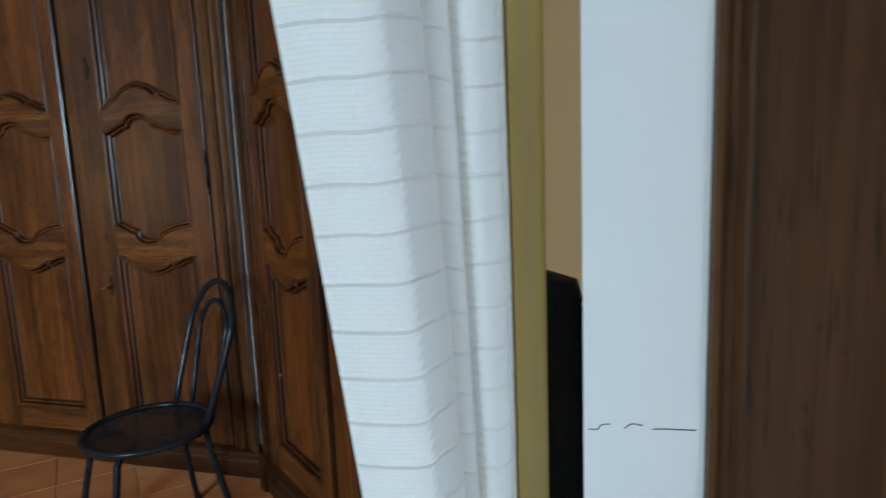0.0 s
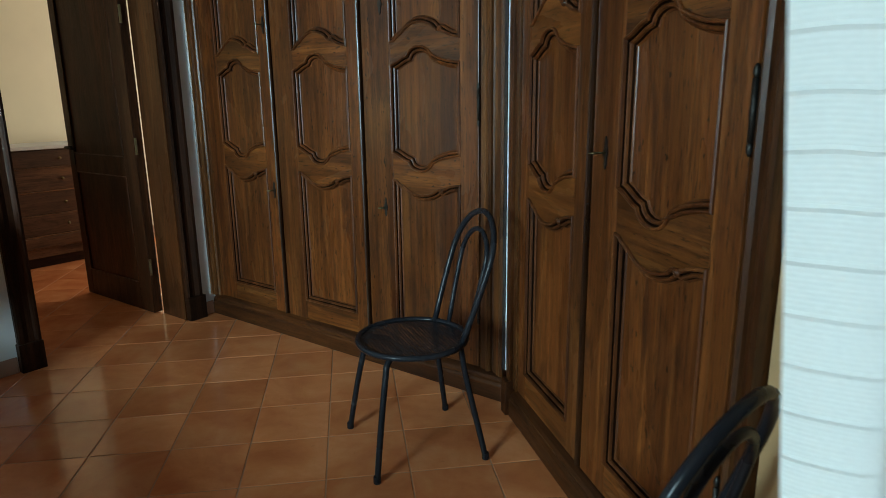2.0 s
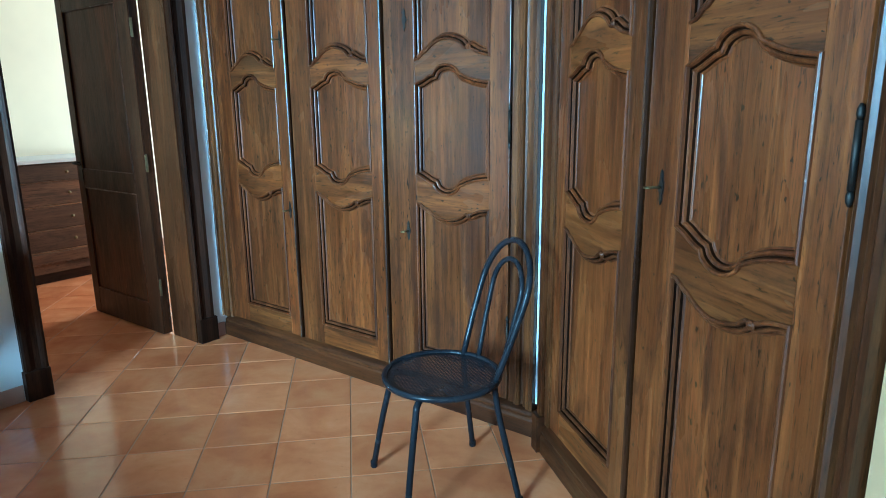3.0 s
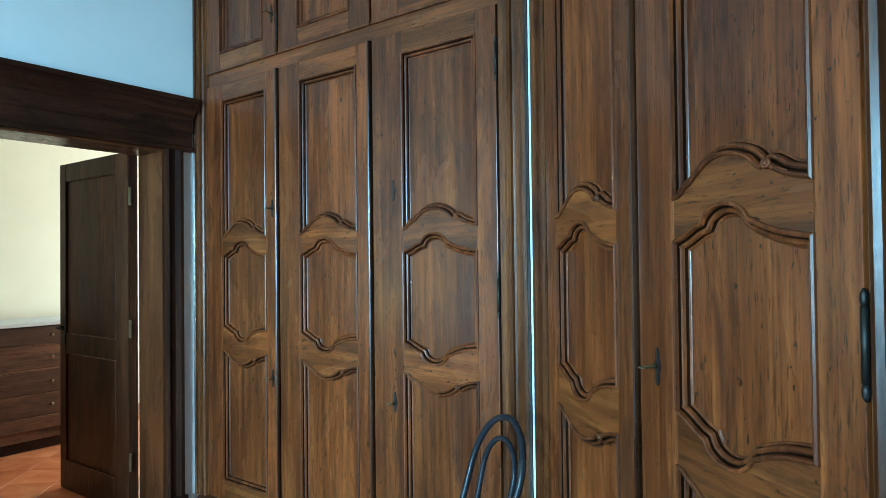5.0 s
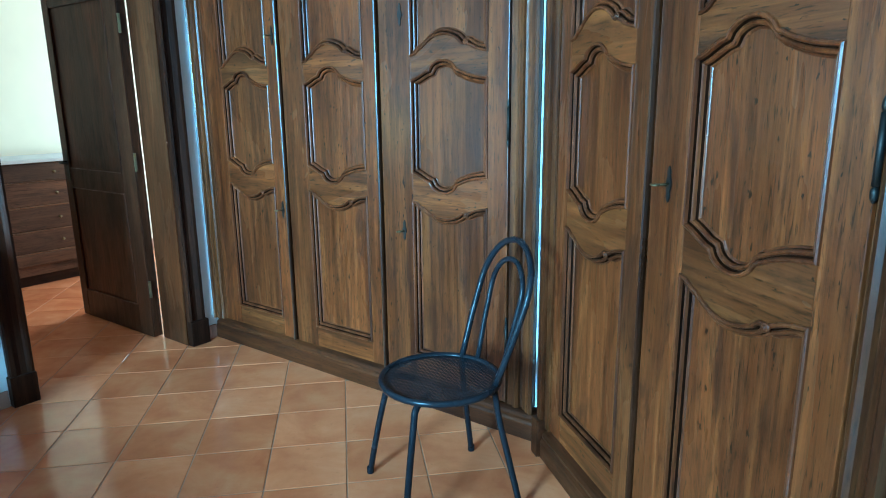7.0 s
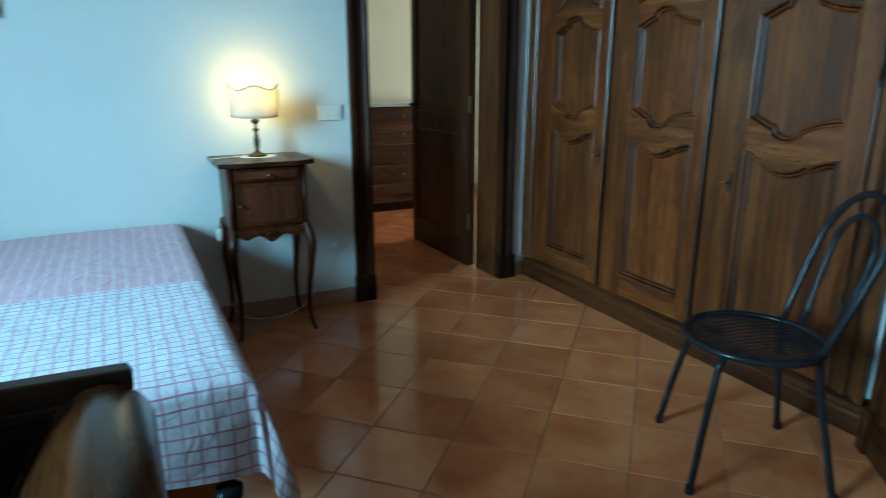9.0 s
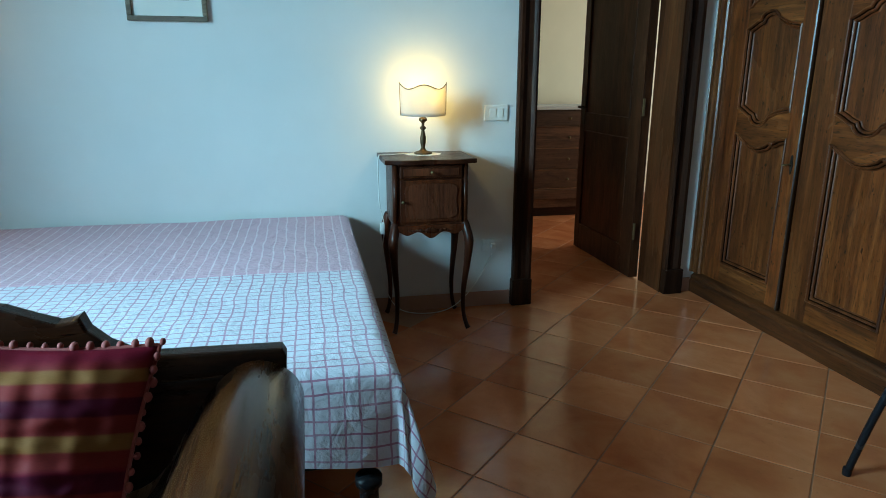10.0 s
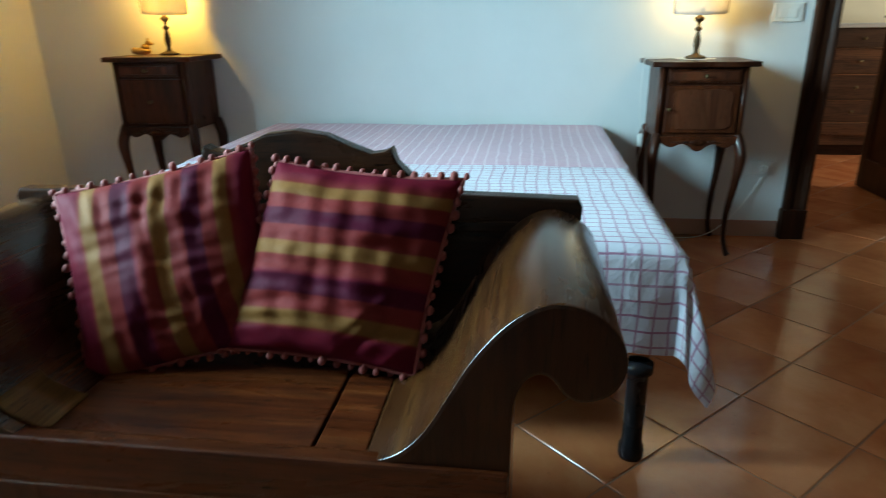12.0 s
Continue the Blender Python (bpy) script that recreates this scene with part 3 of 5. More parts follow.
def door_leaf():
    # opened into the next room, square to the wall
    d = thing("door", Matrix.Translation((-3.101, 2.306, 0.008)) @ pose(0, 0, 0, 0, 0, 1.0), "dark stained wooden panel door standing wide open", "door")
    w, t, h = 0.834, 0.038, 2.055
    leaf = part("leaf", box(-w, 0, -t / 2, t / 2, 0, h, 0.003), LEAF_WOOD, d)
    for x0, x1 in ((-w, -w + 0.075), (-0.135, 0.0)):
        for s in (-1, 1):
            part("stile", box(x0, x1, s * (t / 2 + 0.001), s * (t / 2 + 0.010), 0.0, h, 0.003), LEAF_WOOD, leaf)
    for z0, z1 in ((0, 0.18), (0.86, 0.98), (h - 0.11, h)):
        for s in (-1, 1):
            part("rail", box(-w + 0.075, -0.135, s * (t / 2 + 0.001), s * (t / 2 + 0.0095), z0, z1, 0.003), LEAF_WOOD, leaf)
    for z0, z1 in ((0.18, 0.86), (0.98, h - 0.11)):
        for s in (-1, 1):
            y = s * (t / 2 + 0.0085)
            bead = [(-w + 0.078, y, z0 + 0.003), (-0.138, y, z0 + 0.003), (-0.138, y, z1 - 0.003), (-w + 0.078, y, z1 - 0.003)]
            part("panel_bead", tube(bead, 0.0045, 6, closed=True), JAMB_WOOD, leaf, "thin worn bead round the panel")
    for s in (-1, 1):
        part("handle_plate", box(-w + 0.035, -w + 0.075, s * (t / 2 + 0.010), s * (t / 2 + 0.014), 0.90, 1.10, 0.002), IRON, d, "dark iron handle plate")
        part("handle", tube([(-w + 0.055, s * (t / 2 + 0.012), 1.02), (-w + 0.055, s * (t / 2 + 0.055), 1.02), (-w + 0.075, s * (t / 2 + 0.062), 1.02), (-w + 0.16, s * (t / 2 + 0.060), 1.015)], 0.008, 8), IRON, d, "dark iron lever handle", True)
    for z in (0.30, 1.05, 1.80):
        part("hinge", tube([(0.012, -0.024, z - 0.05), (0.012, -0.024, z + 0.05)], 0.008, 8), BRASS, d, "brass barrel hinge")
    return d


door_leaf()

# ---- materials of the furniture ----
def black_paint():
    m, nt, b = nodes_of("black_painted_metal")
    f = noise_tex(nt, coords(nt), 6, 3, 0.5)
    nt.links.new(ramp(nt, f, [(0.3, (0.009, 0.009, 0.011)), (0.7, (0.015, 0.015, 0.018))]), b.inputs["Base Color"])
    nt.links.new(maprange(nt, f, 0.3, 0.7, 0.2, 0.3), b.inputs["Roughness"])
    b.inputs["Specular IOR Level"].default_value = 0.2
    return m


BLACK_METAL = black_paint()
STAND_WOOD = wood("nightstand_wood", (0.026, 0.0065, 0.003), (0.055, 0.014, 0.005), (0.10, 0.030, 0.010), rough=(0.25, 0.42), spots=0.2)
STAND_RED = wood("nightstand_door_wood", (0.045, 0.012, 0.006), (0.085, 0.026, 0.012), (0.13, 0.046, 0.02), rough=(0.25, 0.4), spots=0.2)
BENCH_WOOD = wood("bench_wood", (0.024, 0.006, 0.0018), (0.060, 0.018, 0.004), (0.145, 0.054, 0.011), along="x", rough=(0.18, 0.32), spots=0.35, coat=0.5)
BENCH_WOOD_Y = wood("bench_wood_long", (0.030, 0.006, 0.002), (0.068, 0.0145, 0.004), (0.115, 0.031, 0.008), along="y", rough=(0.2, 0.4), spots=0.35)
BENCH_END = wood("bench_arm_end_wood", (0.016, 0.0045, 0.0016), (0.034, 0.010, 0.003), (0.062, 0.020, 0.006), rough=(0.30, 0.45), spots=0.3)
BENCH_BACK = wood("bench_back_wood", (0.012, 0.0045, 0.002), (0.027, 0.009, 0.0035), (0.050, 0.018, 0.007), along="y", rough=(0.25, 0.4), spots=0.3)
DRESSER_WOOD = wood("dresser_wood", (0.050, 0.022, 0.011), (0.095, 0.045, 0.024), (0.155, 0.080, 0.045), along="y", rough=(0.3, 0.5), spots=0.2)
BEAD_WOOD = wood("dresser_bead_wood", (0.12, 0.055, 0.026), (0.20, 0.095, 0.045), (0.28, 0.14, 0.07), along="y", spots=0.1)
MARBLE = plaster("pale_marble", (0.62, 0.63, 0.62), 0.12)
SKIRTING = plaster("terracotta_skirting", (0.42, 0.24, 0.17), 0.15)
WHITE_PLASTIC = metal("white_plastic", (0.75, 0.74, 0.70), 0.3, 0.0, 0.03)
BRONZE = metal("dark_bronze", (0.10, 0.065, 0.035), 0.35, 0.9)


def fabric(name, lo, hi, rough=0.85, weave=900, translucent=0.0, sheen=0.3):
    m, nt, b = nodes_of(name)
    v = coords(nt)
    f = noise_tex(nt, v, weave, 2, 0.5)
    a = noise_tex(nt, v, 6, 4, 0.6)
    c = mix(nt, 0.35, ramp(nt, a, [(0.3, lo), (0.7, hi)]), ramp(nt, f, [(0.3, lo), (0.7, hi)]))
    nt.links.new(c, b.inputs["Base Color"])
    b.inputs["Roughness"].default_value = rough
    b.inputs["Sheen Weight"].default_value = sheen
    bump(nt, f, b, 0.25, 0.0006)
    if translucent:
        t = nt.nodes.new("ShaderNodeBsdfTranslucent")
        nt.links.new(c, t.inputs["Color"])
        mx = nt.nodes.new("ShaderNodeMixShader")
        mx.inputs[0].default_value = translucent
        nt.links.new(b.outputs[0], mx.inputs[1])
        nt.links.new(t.outputs[0], mx.inputs[2])
        nt.links.new(mx.outputs[0], nt.nodes["Material Output"].inputs["Surface"])
    return m


def math_node(nt, op, a, b=None):
    n = nt.nodes.new("ShaderNodeMath")
    n.operation = op
    for i, v in enumerate((a, b)):
        if v is None:
            continue
        if isinstance(v, (int, float)):
            n.inputs[i].default_value = v
        else:
            nt.links.new(v, n.inputs[i])
    return n.outputs[0]


def check_cloth(name, ground, line, pitch, width, strength=(0.6, 0.6)):
    """Cotton with thin crossing lines, laid out in metres by its UV map."""
    m, nt, b = nodes_of(name)
    uv = nt.nodes.new("ShaderNodeUVMap")
    sep = nt.nodes.new("ShaderNodeSeparateXYZ")
    wob = nt.nodes.new("ShaderNodeTexNoise")
    wob.inputs["Scale"].default_value = 7
    nt.links.new(uv.outputs[0], wob.inputs["Vector"])
    add = nt.nodes.new("ShaderNodeVectorMath")
    add.operation = "MULTIPLY_ADD"
    nt.links.new(wob.outputs["Color"], add.inputs[0])
    add.inputs[1].default_value = (0.022, 0.022, 0)
    nt.links.new(uv.outputs[0], add.inputs[2])
    nt.links.new(add.outputs[0], sep.inputs[0])
    masks = []
    for i in (0, 1):
        f = math_node(nt, "FRACT", math_node(nt, "DIVIDE", sep.outputs[i], pitch[i]))
        masks.append(math_node(nt, "LESS_THAN", math_node(nt, "ABSOLUTE", math_node(nt, "SUBTRACT", f, 0.5)), width / pitch[i] / 2))
    fade = noise_tex(nt, uv.outputs[0], 5.0, 3, 0.6)
    across = math_node(nt, "MULTIPLY", masks[0], maprange(nt, fade, 0.35, 0.65, strength[0] * 0.7, strength[0]))
    fac = math_node(nt, "MAXIMUM", across, math_node(nt, "MULTIPLY", masks[1], strength[1]))
    a = noise_tex(nt, coords(nt), 3.0, 5, 0.6)
    g = ramp(nt, a, [(0.3, tuple(v * 0.93 for v in ground)), (0.7, ground)])
    nt.links.new(mix(nt, fac, g, line), b.inputs["Base Color"])
    b.inputs["Roughness"].default_value = 0.85
    b.inputs["Sheen Weight"].default_value = 0.2
    w = noise_tex(nt, coords(nt), 14, 6, 0.6, 0.5)
    bump(nt, w, b, 0.7, 0.014)
    return m


CHECK = check_cloth("checked_cotton", (0.60, 0.57, 0.63), (0.28, 0.028, 0.12), (0.036, 0.038), 0.0054, (0.80, 0.64))
CHECK_PINK = check_cloth("pink_checked_cotton", (0.52, 0.29, 0.36), (0.73, 0.60, 0.65), (0.0215, 0.041), 0.0060, (0.22, 0.60))


def uv_sheet(name, nx, ny, fn, material, parent, label=""):
    """A sheet fn(i/nx, j/ny) -> (position, uv)."""
    me = bpy.data.meshes.new(name)
    vs, us = [], []
    for j in range(ny + 1):
        for i in range(nx + 1):
            p, t = fn(i / nx, j / ny)
            vs.append(p)
            us.append(t)
    fs = [(j * (nx + 1) + i, j * (nx + 1) + i + 1, (j + 1) * (nx + 1) + i + 1, (j + 1) * (nx + 1) + i) for j in range(ny) for i in range(nx)]
    me.from_pydata(vs, [], fs)
    lay = me.uv_layers.new(name="UVMap")
    for loop in me.loops:
        lay.data[loop.index].uv = us[loop.vertex_index]
    for p in me.polygons:
        p.use_smooth = True
    me.materials.append(material)
    ob = new(name, me)
    ob.parent = parent
    if label:
        ob["label"] = label
    return ob


# ---- chairs ----
def chair(m, label):
    c = thing("chair", m, label, "chair", "black metal chairs")
    H, R = 0.44, 0.205
    ring = [(R * math.cos(2 * math.pi * i / 40), R * math.sin(2 * math.pi * i / 40), H) for i in range(40)]
    part("seat_rim", tube(ring, 0.0115, 8, closed=True), BLACK_METAL, c, "", True)
    # pierced seat plate
    bm = bmesh.new()
    n, s = 34, 0.0116
    grid = {}

    def vert(i, j):
        if (i, j) not in grid:
            x, y = (i // 2 + (0.62 if i % 2 else 0) - n / 2) * s, (j // 2 + (0.62 if j % 2 else 0) - n / 2) * s
            r = math.hypot(x, y)
            grid[(i, j)] = bm.verts.new((x, y, H + 0.002 - 0.008 * (1 - min(1, r / R) ** 2)))
        return grid[(i, j)]
    for i in range(2 * n):
        for j in range(2 * n):
            x, y = (i / 2 + 0.25 - n / 2) * s, (j / 2 + 0.25 - n / 2) * s
            r = math.hypot(x, y)
            if r > R - 0.003 or (i % 2 == 0 and j % 2 == 0 and r < R - 0.028):
                continue
            bm.faces.new((vert(i, j), vert(i + 1, j), vert(i + 1, j + 1), vert(i, j + 1)))
    seat = part("seat", bm, BLACK_METAL, c, "round pierced black metal seat")
    so = seat.modifiers.new("thickness", "SOLIDIFY")
    so.thickness = 0.0015
    # legs
    for a in (225, 315):
        ca, sa = math.cos(radians(a)), math.sin(radians(a))
        pts = smooth_line([(0.10 * ca, 0.10 * sa, H - 0.022), (0.165 * ca, 0.165 * sa, H - 0.022), (0.200 * ca, 0.200 * sa, H - 0.035), (0.213 * ca, 0.213 * sa, H - 0.075), (0.255 * ca, 0.255 * sa, 0.2), (0.295 * ca, 0.295 * sa, 0.012)], 6)
        leg = part("leg", tube(pts, 0.0115, 10), BLACK_METAL, c, "", True)
        part("foot", lathe([(0.013, 0.0), (0.014, 0.004), (0.014, 0.022), (0.0125, 0.026)], 12, (0.296 * ca, 0.296 * sa)), BLACK_METAL, leg, "black plastic foot")
    # the back: outer hoop runs on into the rear legs
    for a in (45, 135):
        ca, sa = math.cos(radians(a)), math.sin(radians(a))
        pts = smooth_line([(0.198 * ca, 0.198 * sa, H - 0.005), (0.215 * ca, 0.215 * sa, 0.33), (0.255 * ca, 0.255 * sa, 0.17), (0.295 * ca, 0.295 * sa, 0.012)], 6)
        leg = part("leg", tube(pts, 0.0115, 10), BLACK_METAL, c, "", True)
        part("foot", lathe([(0.013, 0.0), (0.014, 0.004), (0.014, 0.022), (0.0125, 0.026)], 12, (0.296 * ca, 0.296 * sa)), BLACK_METAL, leg, "black plastic foot")

    def hoop(w0, w1, z0, top, y0, lean, r):
        pts = []
        k = 26
        base = []
        for z in (z0, z0 + 0.06, z0 + 0.15, top - w1 - 0.02):
            f = (z - z0) / (top - w1 - z0)
            base.append((w0 + (w1 - w0) * min(1, f * 1.4), y0 + lean * (z - z0), z))
        arc = [(w1 * math.cos(math.pi * i / k), y0 + lean * (top - w1 - z0 + w1 * math.sin(math.pi * i / k)), top - w1 + w1 * math.sin(math.pi * i / k)) for i in range(k + 1)]
        pts = [p for p in base] + arc + [(-p[0], p[1], p[2]) for p in base[::-1]]
        return tube(pts, r, 10)
    part("back_hoop", hoop(0.142, 0.172, H, 0.902, 0.142, 0.33, 0.0115), BLACK_METAL, c, "bent black tube back", True)
    part("inner_hoop", hoop(0.090, 0.112, H, 0.835, 0.182, 0.24, 0.0095), BLACK_METAL, c, "", True)
    return c


chair_a = chair(pose(-0.768, 2.03, 0, 0, 0, -32.5), "black metal hoop-back chair with pierced seat before the wardrobe")
chair_b = copy_thing(chair_a, pose(0.255, 1.265, 0, 0, 0, -102))
chair_b["label"] = "black metal hoop-back chair at the end of the corner wardrobe"

# ---- bed ----
BX0, BX1, BY0, BY1, BZ = -2.785, -1.01, -1.14, 0.520, 0.545
bed = thing("bed", pose(0, 0, 0), "double bed with black legs under a checked cotton cover", "bed")
part("frame", box(BX0 + 0.01, BX1 - 0.02, BY0 + 0.03, BY1 - 0.03, 0.262, 0.34, 0.006), BLACK_METAL, bed, "black metal bed frame")
part("mattress", box(BX0, BX1 - 0.012, BY0 + 0.012, BY1 - 0.012, 0.342, BZ - 0.012, 0.03, 3), fabric("mattress_cloth", (0.6, 0.58, 0.54), (0.7, 0.68, 0.64)), bed, "white mattress")
for x in (-2.6, BX1 + 0.025):
    for y in (BY0 + 0.07, BY1 - 0.080):
        part("leg", lathe([(0.029, 0.0), (0.031, 0.008), (0.031, 0.030), (0.025, 0.045), (0.0245, 0.10), (0.0245, 0.235), (0.034, 0.240), (0.034, 0.262)], 16, (x, y)), BLACK_METAL, bed, "black turned leg", True)

HANG = 0.245


def cover_point(s, t):
    a = BX0 + s * (BX1 - BX0 + HANG)
    b = BY0 - HANG + t * (BY1 - BY0 + 2 * HANG)
    da = max(0.0, a - BX1)
    db = max(0.0, b - BY1, BY0 - b)
    side = 1 if b > BY1 else -1
    x, y = min(a, BX1), min(max(b, BY0), BY1)
    length = math.hypot(da, db)
    out = (0.21 + 0.08 * math.sin(7.5 * math.atan2(db, da) + 0.6)) * math.sqrt(2 * da * db) if da > 0 and db > 0 else 0.0
    if length > 0:
        x += 0.006 + out * da / length * 1.15
        y += side * (0.006 * (db > 0) + out * db / length * 1.15)
    z = BZ - length * (0.97 if out == 0 else 0.95)
    if length > 0 and da > 0:
        fold = 0.012 * math.sin(b * 21 + 1.3 * math.sin(b * 9)) * min(1, da / 0.12)
        x += fold + 0.015 * (da / HANG)
        z += 0.012 * math.sin(b * 6.0 + 0.7) * (da / HANG) - 0.03 * max(0, (b - 0.2)) * (da / HANG)
    edge = min(1.0, max(0.0, 1 - length / 0.02))
    z += edge * (0.006 * noise.noise(Vector((a * 3, b * 3, 0))) + 0.0015 * noise.noise(Vector((a * 14, b * 14, 3))))
    # soft corner of the mattress
    if length == 0:
        ex = min(BX1 - a, b - BY0, BY1 - b)
        if ex < 0.035:
            z -= 0.010 * (1 - ex / 0.035) ** 2
    else:
        z -= 0.010 if length < 0.4 else 0
    return (x, y, z), (a, b)


uv_sheet("bedspread", 110, 130, cover_point, CHECK, bed, "white cotton cover with thin red checks hanging over the foot")


def pink_point(s, t):
    a = BX0 + s * (0.92 + 0.03 * t)
    b = BY0 + 0.004 + t * (BY1 - BY0 - 0.008)
    z = BZ + 0.004 + 0.006 * noise.noise(Vector((a * 3, b * 3, 0))) + 0.0015 * noise.noise(Vector((a * 14, b * 14, 3)))
    ex = min(b - BY0, BY1 - b)
    if ex < 0.035:
        z -= 0.010 * (1 - ex / 0.035) ** 2
    if s > 0.985:
        z -= 0.003
    return (a, b, z), (a * 0.97, b * 0.97)


uv_sheet("cover_fold", 60, 70, pink_point, CHECK_PINK, bed, "pink checked end of the cover, folded over")

# ---- bench ----
bench = thing("bench", pose(0, 0, 0), "dark polished wooden settle with scrolled arms and a carved crest", "bench")
CY = -0.325
ARM = [(-0.06, 0.425), (-0.01, 0.445), (0.03, 0.485), (0.065, 0.545), (0.10, 0.605), (0.145, 0.658), (0.195, 0.688), (0.245, 0.682), (0.285, 0.650), (0.300, 0.605),
       (0.285, 0.565), (0.250, 0.548), (0.222, 0.556), (0.205, 0.578), (0.188, 0.586), (0.168, 0.572), (0.155, 0.535), (0.152, 0.45)]


def arm_outline(flip):
    pts = smooth_line([(p[0], p[1], 0) for p in ARM], 5)
    out = [(p.x, p.y) for p in pts] + [(0.152, 0.03), (-0.06, 0.03)]
    if flip:
        out = [(2 * CY - a, b) for a, b in out][::-1]
    return out


for flip in (False, True):
    o = arm_outline(flip)
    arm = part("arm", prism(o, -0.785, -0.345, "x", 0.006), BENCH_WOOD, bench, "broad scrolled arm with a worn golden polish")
    me = arm.data
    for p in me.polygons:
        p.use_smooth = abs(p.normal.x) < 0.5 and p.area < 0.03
        # faces square to x get the darker wood
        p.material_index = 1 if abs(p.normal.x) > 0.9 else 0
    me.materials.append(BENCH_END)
# thin pale golden piece laid along the foot of one arm
PALE_WOOD = wood("pale_golden_wood", (0.16, 0.070, 0.018), (0.27, 0.13, 0.038), (0.38, 0.21, 0.075), along="x", rough=(0.25, 0.4), spots=0.4)
inlay = [(-0.572, 0.4275), (-0.590, 0.4265), (-0.615, 0.4350), (-0.642, 0.4470), (-0.662, 0.4660), (-0.658, 0.4720), (-0.640, 0.4540), (-0.612, 0.4410), (-0.588, 0.4315), (-0.572, 0.4300)]
part("inlay", prism(inlay, -0.470, -0.374, "x"), PALE_WOOD, bench, "pale golden piece on the foot of the arm", True)
# back board with carved crest
crest = [(-0.80, 0.03), (0.15, 0.03), (0.155, 0.44), (0.235, 0.55), (0.265, 0.60), (0.270, 0.690), (0.262, 0.706), (0.02, 0.712), (-0.02, 0.722), (-0.055, 0.742), (-0.085, 0.772), (-0.095, 0.800), (-0.110, 0.792), (-0.135, 0.788),
         (-0.175, 0.803), (-0.225, 0.824), (-0.285, 0.832), (-0.345, 0.824), (-0.395, 0.803), (-0.435, 0.788), (-0.460, 0.792), (-0.475, 0.800), (-0.485, 0.772), (-0.515, 0.742), (-0.55, 0.722), (-0.59, 0.712), (-0.90, 0.706), (-0.91, 0.690), (-0.905, 0.60), (-0.885, 0.55), (-0.805, 0.44)]
part("backrest", prism(crest, -0.830, -0.790, "x", 0.005), BENCH_BACK, bench, "dark back board with a carved crest")
part("back_rail", box(-0.789, -0.778, -0.80, 0.15, 0.640, 0.662, 0.004), BENCH_BACK, bench)
part("seat_board", box(-0.788, -0.372, -0.585, -0.146, 0.405, 0.427, 0.003), BENCH_WOOD_Y, bench, "seat board of dark wood")
part("seat_board", box(-0.788, -0.372, -0.140, -0.0605, 0.405, 0.427, 0.003), BENCH_WOOD_Y, bench)
part("front_rail", box(-0.372, -0.338, -0.80, 0.150, 0.345, 0.432, 0.006), BENCH_WOOD_Y, bench, "rounded front rail of the seat")
part("front_panel", box(-0.360, -0.346, -0.80, 0.148, 0.05, 0.345), BENCH_WOOD_Y, bench)
part("base_rail", box(-0.375, -0.336, -0.80, 0.154, 0.0, 0.06, 0.005), BENCH_WOOD_Y, bench)


# ---- cushions ----
def stripe_satin(name, axis, burg=(0.105, 0.0035, 0.013), rose=(0.142, 0.0145, 0.013), gold=(0.175, 0.074, 0.020), plum=(0.055, 0.002, 0.013)):
    m, nt, b = nodes_of(name)
    uv = nt.nodes.new("ShaderNodeUVMap")
    sep = nt.nodes.new("ShaderNodeSeparateXYZ")
    nt.links.new(uv.outputs[0], sep.inputs[0])
    wob = noise_tex(nt, uv.outputs[0], 4, 2, 0.5)
    f = math_node(nt, "ADD", sep.outputs[axis], math_node(nt, "MULTIPLY", wob, 0.02))
    r = nt.nodes.new("ShaderNodeValToRGB")
    r.color_ramp.interpolation = "LINEAR"
    seq = [(0.0, burg), (0.13, burg), (0.145, rose), (0.16, gold), (0.225, gold), (0.24, rose), (0.315, rose), (0.325, plum), (0.405, plum), (0.415, burg), (0.44, rose), (0.505, rose), (0.515, gold), (0.58, gold),
           (0.59, rose), (0.665, rose), (0.675, plum), (0.75, plum), (0.76, rose), (0.825, rose), (0.835, gold), (0.89, gold), (0.90, rose), (0.95, burg)]
    els = r.color_ramp.elements
    while len(els) < len(seq):
        els.new(0.5)
    for e, (p, c) in zip(els, seq):
        e.position, e.color = p, (*c, 1)
    nt.links.new(f, r.inputs["Fac"])
    th = nt.nodes.new("ShaderNodeMapping")
    th.inputs["Scale"].default_value = (500, 30, 1) if axis == 0 else (30, 500, 1)
    nt.links.new(uv.outputs[0], th.inputs["Vector"])
    t = noise_tex(nt, th.outputs[0], 1.0, 3, 0.6)
    c = mix(nt, 0.6, r.outputs["Color"], ramp(nt, t, [(0.3, (0.7, 0.68, 0.66)), (0.7, (1.15, 1.12, 1.1))]), "MULTIPLY")
    nt.links.new(c, b.inputs["Base Color"])
    b.inputs["Roughness"].default_value = 0.68
    b.inputs["Specular IOR Level"].default_value = 0.08
    bump(nt, t, b, 0.2, 0.0006)
    return m


FRINGE = fabric("fringe_thread", (0.17, 0.020, 0.020), (0.28, 0.055, 0.04), 0.7, 700, 0.0, 0.05)


